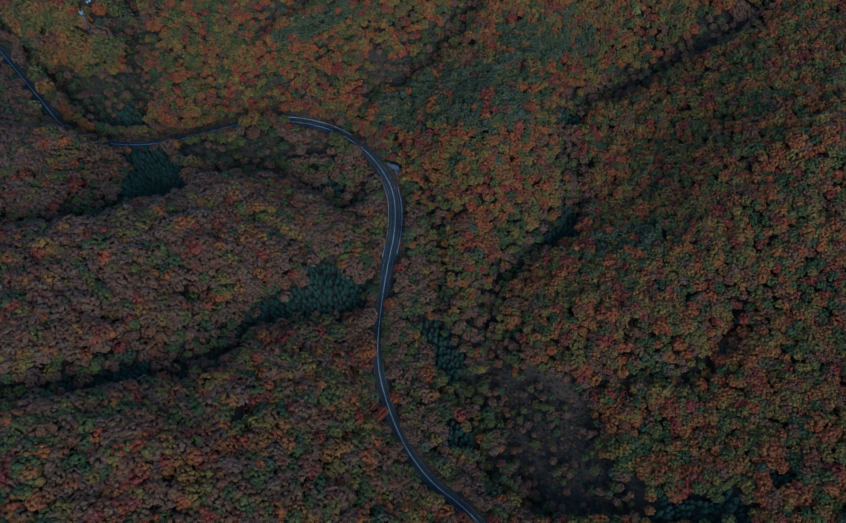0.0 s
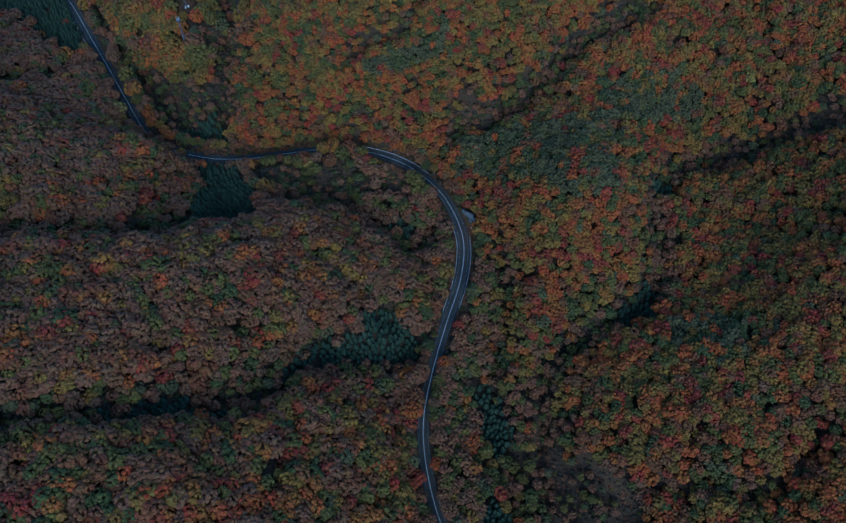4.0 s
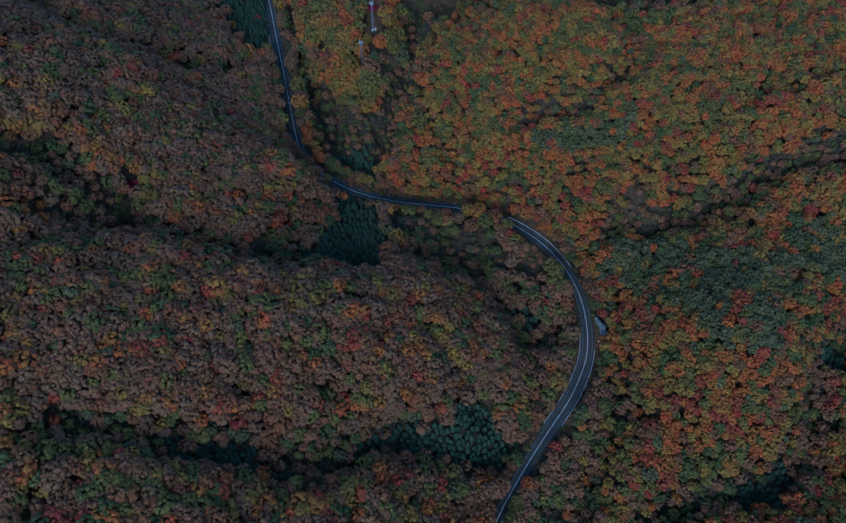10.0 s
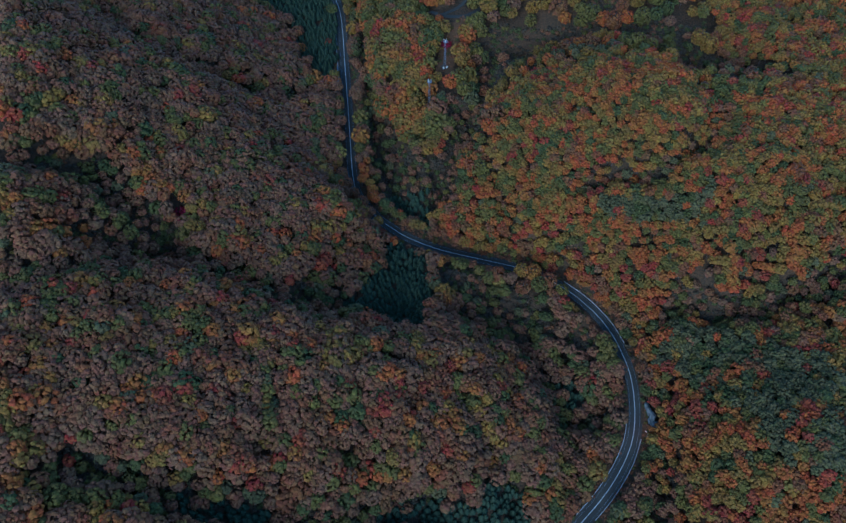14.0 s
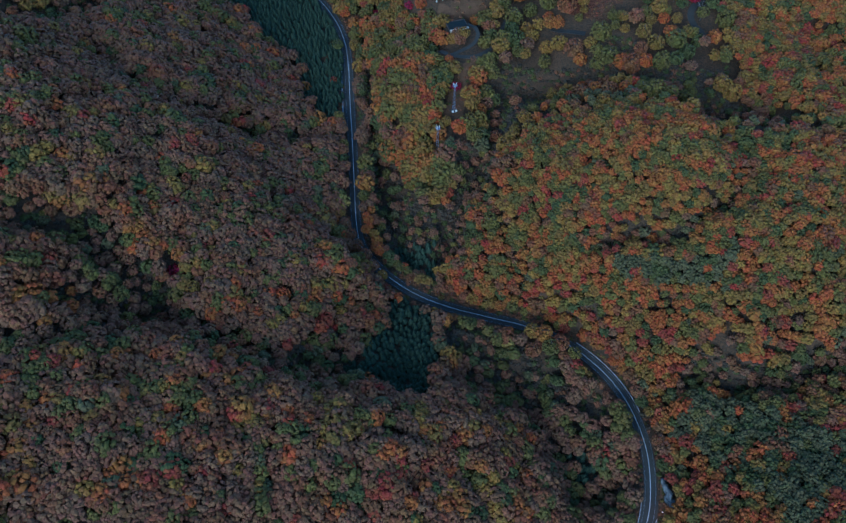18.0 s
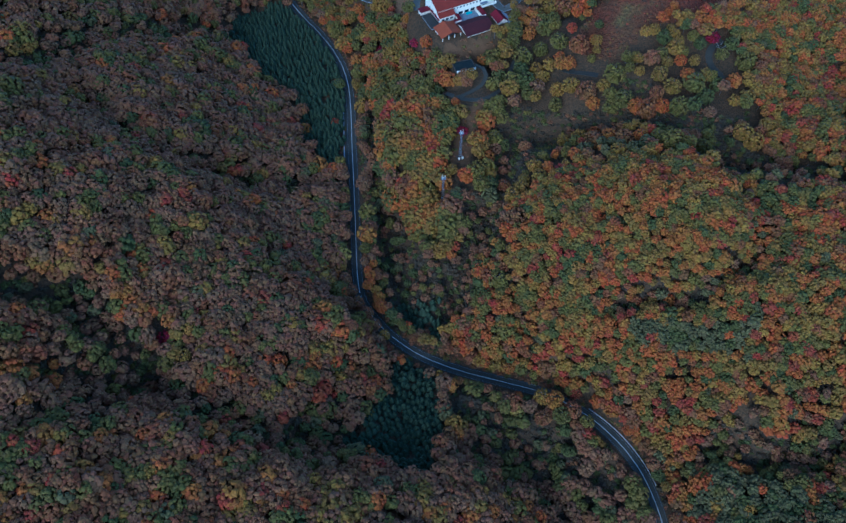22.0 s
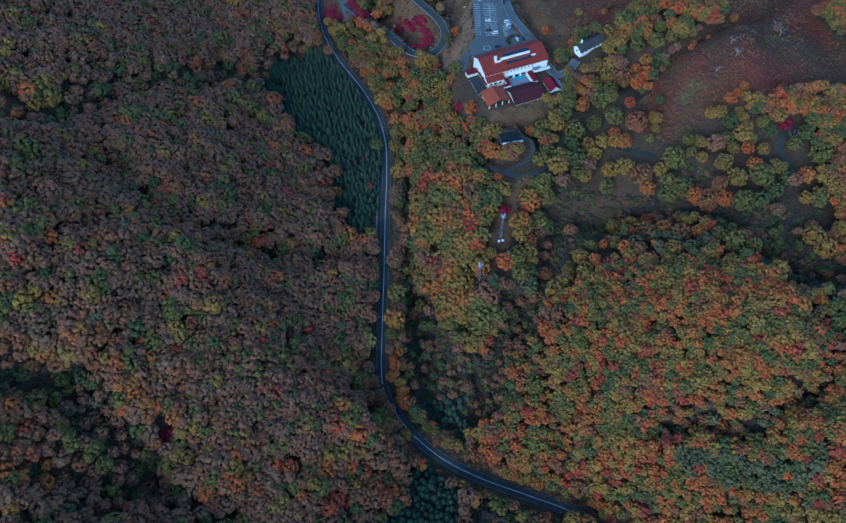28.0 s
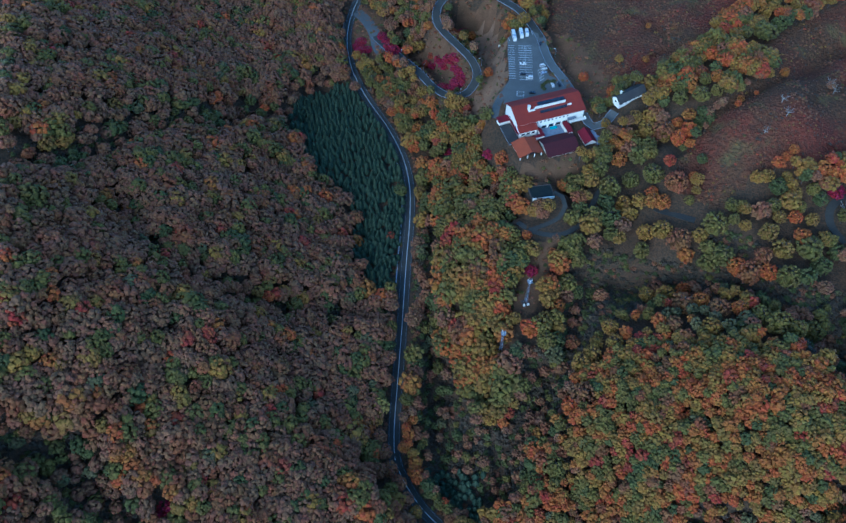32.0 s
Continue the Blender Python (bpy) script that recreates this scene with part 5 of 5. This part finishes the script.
def car(x, y, z, turn, paint, label, van=False):
    c = thing("van" if van else "car", pose(x, y, z, 0, 0, turn), label, "car", "parked cars")
    hood = 0.95 if not van else 1.05
    roof = 1.45 if not van else 1.9
    part("body", prism([(-2.15, 0.3), (-2.2, 0.75), (-2.05, hood), (2.0 if van else 1.0, hood), (1.95, 0.82), (2.2, 0.65), (2.2, 0.3)], -0.84, 0.84, 0.06), c, "", paint)
    if van:
        cab = [(-2.0, hood), (-1.95, roof - .05), (-1.7, roof), (0.9, roof), (1.7, hood)]
    else:
        cab = [(-1.85, hood), (-1.35, roof - .04), (-1.1, roof), (0.05, roof), (0.95, hood)]
    part("cabin", prism(cab, -0.74, 0.74, 0.05), c, "", paint)
    part("windscreen", prism([(cab[3][0] + .1, roof - .1), (cab[4][0] - .02, hood + .06), (cab[4][0] + .03, hood + .06), (cab[3][0] + .15, roof - .1)], -0.66, 0.66), c, "", GLASS)
    part("rear_window", prism([(cab[1][0] - .06, roof - .15), (cab[0][0] - .03, hood + .1), (cab[0][0] + .02, hood + .1), (cab[1][0] + .0, roof - .15)], -0.62, 0.62), c, "", GLASS)
    for s in (-1, 1):
        part("side_window", prism([(cab[1][0] + .15, hood + .08), (cab[1][0] + .2, roof - .14), (cab[3][0] - .05, roof - .14), (cab[4][0] - .2, hood + .08)], s * 0.75 - .012, s * 0.75 + .012), c, "", GLASS)
        part("headlight", boxes((2.14, 2.22, s * .62 - .16, s * .62 + .16, 0.6, 0.75)), c, "", LENS)
        part("tail_light", boxes((-2.22, -2.14, s * .64 - .12, s * .64 + .12, 0.65, 0.85)), c, "", LENS_RED)
        for wx in (-1.32, 1.36):
            wheel_at(c, wx, s * 0.74)
    return c


def coach(x, y, z, turn, length, label):
    c = thing("coach", pose(x, y, z, 0, 0, turn), label, "bus", "parked coaches")
    h = length / 2
    part("body", boxes((-h, h, -1.2, 1.2, 0.4, 3.0), bevel=0.12), c, "", CAR_WHITE)
    part("windscreen", boxes((h - .02, h + .03, -1.05, 1.05, 1.3, 2.6)), c, "", GLASS)
    part("roof_unit", boxes((-h * .5, -h * .1, -0.8, 0.8, 3.0, 3.25), bevel=0.05), c, "", CAR_SILVER)
    for s in (-1, 1):
        n = int(length / 1.5)
        for k in range(n):
            part("side_window", boxes((-h + .5 + k * 1.45, -h + 1.8 + k * 1.45, s * 1.21 - .02, s * 1.21 + .02, 1.6, 2.5)), c, "", GLASS)
        for wx in (-h * .55, h * .6):
            wheel_at(c, wx, s * 1.05, 0.48, 0.28)


row = math.degrees(math.atan2(34.5, -9)) + 90
coach(-66.0, 770.5, 87.02, 112, 10.5, "white touring coach parked at the end of the car park")
coach(-61.5, 774.5, 87.02, 110, 9.0, "white touring coach parked beside another")
coach(-57.8, 776.5, 87.02, 108, 6.5, "white minibus parked beside the coaches")
car(-53.2, 744, 87.02, row, CAR_WHITE, "white car parked in a stall")
car(-45.5, 731.2, 87.02, row, CAR_WHITE, "white van parked at the end of the stall row", True)
car(-50.6, 733.5, 87.02, row, CAR_DARK, "black car parked in a stall")
car(-39.4, 746, 87.02, 40, CAR_WHITE, "white van parked at the kerb", True)
car(-37.6, 743, 87.02, 45, CAR_WHITE, "white car parked at the kerb")
car(-37.2, 739, 87.02, 48, CAR_SILVER, "silver car parked at the kerb")
car(-28.6, 728.5, 87.02, 120, CAR_WHITE, "white car parked behind the hedge")
car(-24.6, 730.5, 87.02, 118, CAR_DARK, "black car parked behind the hedge")
car(-40.5, 717.0, 87.02, 25, CAR_DARK, "black car parked before the lodge")
car(-46.0, 768.5, 87.02, 100, CAR_DARK, "dark car parked beside the lane")

# hedge island
hedge = thing("hedge", pose(-31, 727, 87.0, 0, 0, 40), "clipped dark green hedge on the car park island", "hedge")
r = np.random.RandomState(5)
for k in range(9):
    v, q = FULL_SHAPES[k % 3]
    a = -1.9 + k * 0.33
    b = part("bush", mesh_of("bush", v, q, [LEAF_LOOSE["green"]]), hedge)
    b.location, b.scale = (6.0 * math.sin(a) + 1.5, 4.2 * math.cos(a), -0.1), (r.uniform(1.3, 1.9),) * 2 + (r.uniform(1.2, 1.9),)


# ---------------------------------------------------------------- masts, lamps, rails
def mast(x, y, height, turn):
    z = float(land(x, y))
    m = thing("lattice_mast", pose(x, y, z, 0, 0, turn), "grey steel lattice mast on a concrete footing in a clearing", "mast", "masts on the spur")
    part("footing", boxes((-2.2, 2.2, -2.2, 2.2, -2.5, 0.25)), m, "dark weathered concrete footing", SOIL)
    for sx in (-1, 1):
        for sy in (-1, 1):
            part("leg", rod((sx * 0.75, sy * 0.75, 0), (sx * .3, sy * .3, height), 0.07), m, "", STEEL)
    n = 9
    for k in range(n):
        a, b = height * k / n, height * (k + 1) / n
        wa, wb = 0.75 - .45 * k / n, 0.75 - .45 * (k + 1) / n
        bm = bmesh.new()
        for (px, py), (qx, qy) in (((-1, -1), (1, -1)), ((1, -1), (1, 1)), ((1, 1), (-1, 1)), ((-1, 1), (-1, -1))):
            rod((px * wa, py * wa, a), (qx * wb, qy * wb, b), 0.035, 4, bm)
            rod((px * wb, py * wb, b), (qx * wb, qy * wb, b), 0.035, 4, bm)
        part("brace", bm, m, "", STEEL)
    part("platform", boxes((-1.3, 1.3, -1.3, 1.3, height - 1.2, height - 1.05)), m, "", STEEL)
    part("guard", boxes((-1.3, 1.3, -1.34, -1.28, height - .3, height - .22), (-1.3, 1.3, 1.28, 1.34, height - .3, height - .22), (-1.34, -1.28, -1.3, 1.3, height - .3, height - .22), (1.28, 1.34, -1.3, 1.3, height - .3, height - .22)), m, "", STEEL)
    for k in range(3):
        a = 2.1 * k
        part("antenna", boxes((-.16, .16, -.08, .08, height - 1, height + 1.4), bevel=0.03), m, "white panel antenna", WALL).matrix_local = Matrix.Translation((1.1 * math.cos(a), 1.1 * math.sin(a), 0)) @ Matrix.Rotation(a + 1.57, 4, "Z")
    part("cabinet", boxes((-2.2, -1.2, -2.2, -1.4, 0.25, 2.0), bevel=0.04), m, "white equipment cabinet", WALL)
    part("cabinet", boxes((0.2, 1.5, -2.4, -1.5, 0.25, 1.6), bevel=0.04), m, "white equipment cabinet", WALL)


mast(-15.5, 534.5, 23, 20)
mast(-8.5, 565, 24, 35)


def street_lamp(x, y, turn, glow=None):
    z = float(land(x, y))
    l = thing("street_lamp", pose(x, y, z, 0, 0, turn), "slim grey street lamp with a curved arm" + (", lit orange" if glow else ""), "street lamp", "street lamps")
    part("pole", rod((0, 0, -0.4), (0, 0, 6.6), 0.08), l, "", STEEL)
    part("arm", rod((0, 0, 6.6), (1.4, 0, 7.3), 0.05), l, "", STEEL)
    part("head", boxes((1.2, 2.0, -.16, .16, 7.22, 7.4), bevel=0.04), l, "", glow or WALL)


def lit(t, b):
    b.inputs["Emission Color"].default_value, b.inputs["Emission Strength"].default_value = (1.0, 0.45, 0.2, 1), 0.8


SODIUM = material("sodium_lamp", lit)
street_lamp(143.2, 317, 170, SODIUM)
lamp = bpy.data.lights.new("sodium", "SPOT")
lamp.energy, lamp.color, lamp.spot_size, lamp.shadow_soft_size = 420, (1.0, 0.42, 0.22), radians(120), 0.2
glow = new("sodium_light", lamp)
glow.matrix_world = look((141.4, 317.4, float(land(143.2, 317)) + 7.1), (139.5, 318, 20))
for x, y, a in ((-92, 721, 90), (-84.5, 752, 190), (-127, 745, 60), (-150, 761, 300), (-137, 797, 0), (-110, 779, 240), (-62, 740, 20), (-33, 759, 150), (-205, 800, 10)):
    street_lamp(x, y, a)


def guard_rail(run, off, label):
    """Posts two metres apart with a folded steel beam."""
    p = dense([tuple(v) for v in run[::3]], 2.0)
    d = np.gradient(p[:, :2], axis=0)
    d /= np.linalg.norm(d, axis=1)[:, None]
    p = np.c_[p[:, :2] + np.stack([d[:, 1], -d[:, 0]], -1) * off, p[:, 2]]
    g = thing("guard_rail", Matrix.Identity(4), label, "guard rail", "guard rails")
    post = boxes((-.06, .06, -.06, .06, -0.9, 0.75))
    data = bpy.data.meshes.new("post")
    post.to_mesh(data)
    post.free()
    data.materials.append(RAIL)
    for q in p[::2]:
        o = new("post", data)
        o.parent, o.location = g, q
    v, f = ribbon(np.c_[p[:, :2], p[:, 2] + 0.72], -0.13, 0.13, 0, 0.32)
    part("beam", mesh_of("beam", v, f, [RAIL]), g, "", None)
    return g


def stretch(lo, hi):
    s = RUNS["road"]
    return s[(s[:, 1] > lo) & (s[:, 1] < hi)]


guard_rail(stretch(268, 318), 4.7, "pale steel guard rail on the outside of the bend")
guard_rail(stretch(262, 328), -4.7, "pale steel guard rail on the inside of the bend")
s = RUNS["road"]
guard_rail(s[(s[:, 1] > 372) & (s[:, 1] < 413) & (s[:, 0] > 84)], 4.1, "pale steel guard rail along the curve")
guard_rail(stretch(560, 690), -5.4, "pale steel guard rail above the conifers")
guard_rail(stretch(735, 800), -4.1, "pale steel guard rail by the junction")
for lo, hi in ((-4.55, -3.2), (3.2, 4.55)):
    v, f = ribbon(stretch(255, 330), lo, hi, -0.02, 0.5)
    tagged(part("shoulder", mesh_of("shoulder", v, f, [ASPHALT])), "wide asphalt shoulder on the bend", "road", kind="structure")
wall_run = stretch(552, 694)
v, f = ribbon(wall_run, -6.1, -5.7, 0.3, 1.6)
tagged(part("retaining_wall", mesh_of("retaining_wall", v, f, [CONCRETE])), "low pale concrete retaining wall along the road", "wall", kind="structure")
v, f = ribbon(wall_run, -5.7, -3.2, -0.04, 0.3)
tagged(part("shoulder", mesh_of("shoulder", v, f, [ASPHALT])), "worn asphalt shoulder beside the road", "road", kind="structure")

for key in ("lane", "east"):
    for side in (-1, 1):
        v, f = ribbon(RUNS[key], side * HALF[key] - 0.12, side * HALF[key] + 0.12, 0.10, 0.4)
        tagged(part("kerb_" + key, mesh_of("kerb", v, f, [CONCRETE])), "pale concrete kerb along the lane", "kerb", kind="structure")

# road sign board and hut by the junction
sign = thing("road_sign", pose(-196.8, 757.5, float(land(-196.8, 757.5)), 0, 0, 25), "blue direction sign on a steel post beside the road", "sign")
part("post", rod((0, 0, -.5), (0, 0, 4.6), 0.09), sign, "", STEEL)
part("board", boxes((-1.9, 1.9, -.14, -.09, 2.9, 4.9), bevel=0.02), sign, "blue sign board", SIGN_BLUE)
for k in range(3):
    part("bar", boxes((-1.2, 0.9 - .3 * k, -.16, -.142, 3.4 + .42 * k, 3.58 + .42 * k)), sign, "", PAINT)
hut = thing("hut", pose(-214, 779, float(land(-214, 779)), 0, 0, 15), "small pale roadside hut with a flat roof", "hut")
part("wall", boxes((-1.6, 1.6, -1.3, 1.3, -.6, 2.4)), hut, "", WALL)
part("roof", boxes((-1.9, 1.9, -1.6, 1.6, 2.4, 2.65), bevel=0.03), hut, "", CONCRETE)
part("door", boxes((-.5, .4, -1.36, -1.28, 0, 2.0)), hut, "", GLASS)
board = thing("notice_board", pose(-78, 786, float(land(-78, 786)), 0, 0, 50), "white notice board on two posts beside the lawn", "sign")
part("board", boxes((-2.2, 2.2, -.05, .05, 0.8, 2.0), bevel=0.02), board, "", WALL)
for s in (-1.6, 1.6):
    part("post", boxes((s - .08, s + .08, -.05, .05, -.4, 0.8)), board, "", STEEL)


# ---------------------------------------------------------------- rock outcrop
def boulder(seed, size):
    bm = bmesh.new()
    bmesh.ops.create_icosphere(bm, subdivisions=3, radius=1.0)
    off = Vector((seed * 7.1, seed * 3.3, 0))
    for v in bm.verts:
        n = noise.noise(v.co * 1.1 + off) * 0.35 + noise.noise(v.co * 2.7 + off) * 0.24 + noise.noise(v.co * 6.0 + off) * 0.12
        v.co *= 1 + n
        for axis, w in ((Vector((0.6, -0.7, 0.4)), 0.62), (Vector((-0.7, -0.3, 0.6)), 0.7), (Vector((0.1, 0.2, 1.0)), 0.75)):
            a = axis.normalized()
            d = v.co.dot(a) - w
            if d > 0:
                v.co -= a * d * 0.8
        v.co = Vector((v.co.x * size[0], v.co.y * size[1], v.co.z * size[2]))
    return bm


crag = thing("rock_outcrop", pose(146.5, 328, float(land(146.5, 328)) + 0.6, 0, 0, 14), "pale grey rock outcrop above the road bend", "rock")
for k, (x, y, z, s) in enumerate(((0, 0, 2.6, (1.9, 3.4, 3.6)), (0.4, -4.2, 2.0, (1.7, 3.0, 3.2)), (-0.5, 4.0, 1.6, (1.6, 3.0, 2.6)), (-1.3, -1.6, 0.6, (1.4, 2.4, 1.8)), (-0.8, 8.0, 0.8, (1.3, 2.6, 1.8)), (0.9, -7.6, 1.0, (1.2, 2.2, 2.2)))):
    part("rock", boulder(k + 1, s), crag, "", STONE).location = (x, y, z)


# ---------------------------------------------------------------- dead trees
def dead_tree(x, y, h, seed):
    r = np.random.RandomState(seed)
    t = thing("dead_tree", pose(x, y, float(land(x, y)), 0, 0, seed * 50), "bare bleached grey tree with forked limbs on the meadow", "tree", "dead trees")
    part("trunk", rod((0, 0, -.3), (r.uniform(-.4, .4), r.uniform(-.4, .4), h * .5), 0.22), t, "", STEEL_WOOD)
    for k in range(6):
        a, z = k * 1.1 + r.uniform(-.3, .3), h * r.uniform(0.25, 0.5)
        tip = Vector((math.cos(a) * h * .42, math.sin(a) * h * .42, z + h * r.uniform(.2, .45)))
        bm = rod((0, 0, z), tip, 0.10, 5)
        for j in range(4):
            q = Vector((0, 0, z)).lerp(tip, 0.4 + .15 * j)
            rod(q, q + Vector((r.uniform(-1, 1), r.uniform(-1, 1), r.uniform(.2, 1))) * h * .16, 0.05, 4, bm)
        part("limb", bm, t, "", STEEL_WOOD)


STEEL_WOOD = surface("bleached_wood", (0.34, 0.30, 0.23), (0.25, 0.22, 0.17), 0.8, 6.0, 0.9)
for k, (x, y, h) in enumerate(((114, 726, 7), (117, 714, 8), (147, 765, 9), (150, 758, 7), (157, 663, 9), (106, 700, 5))):
    dead_tree(x, y, h, k + 1)
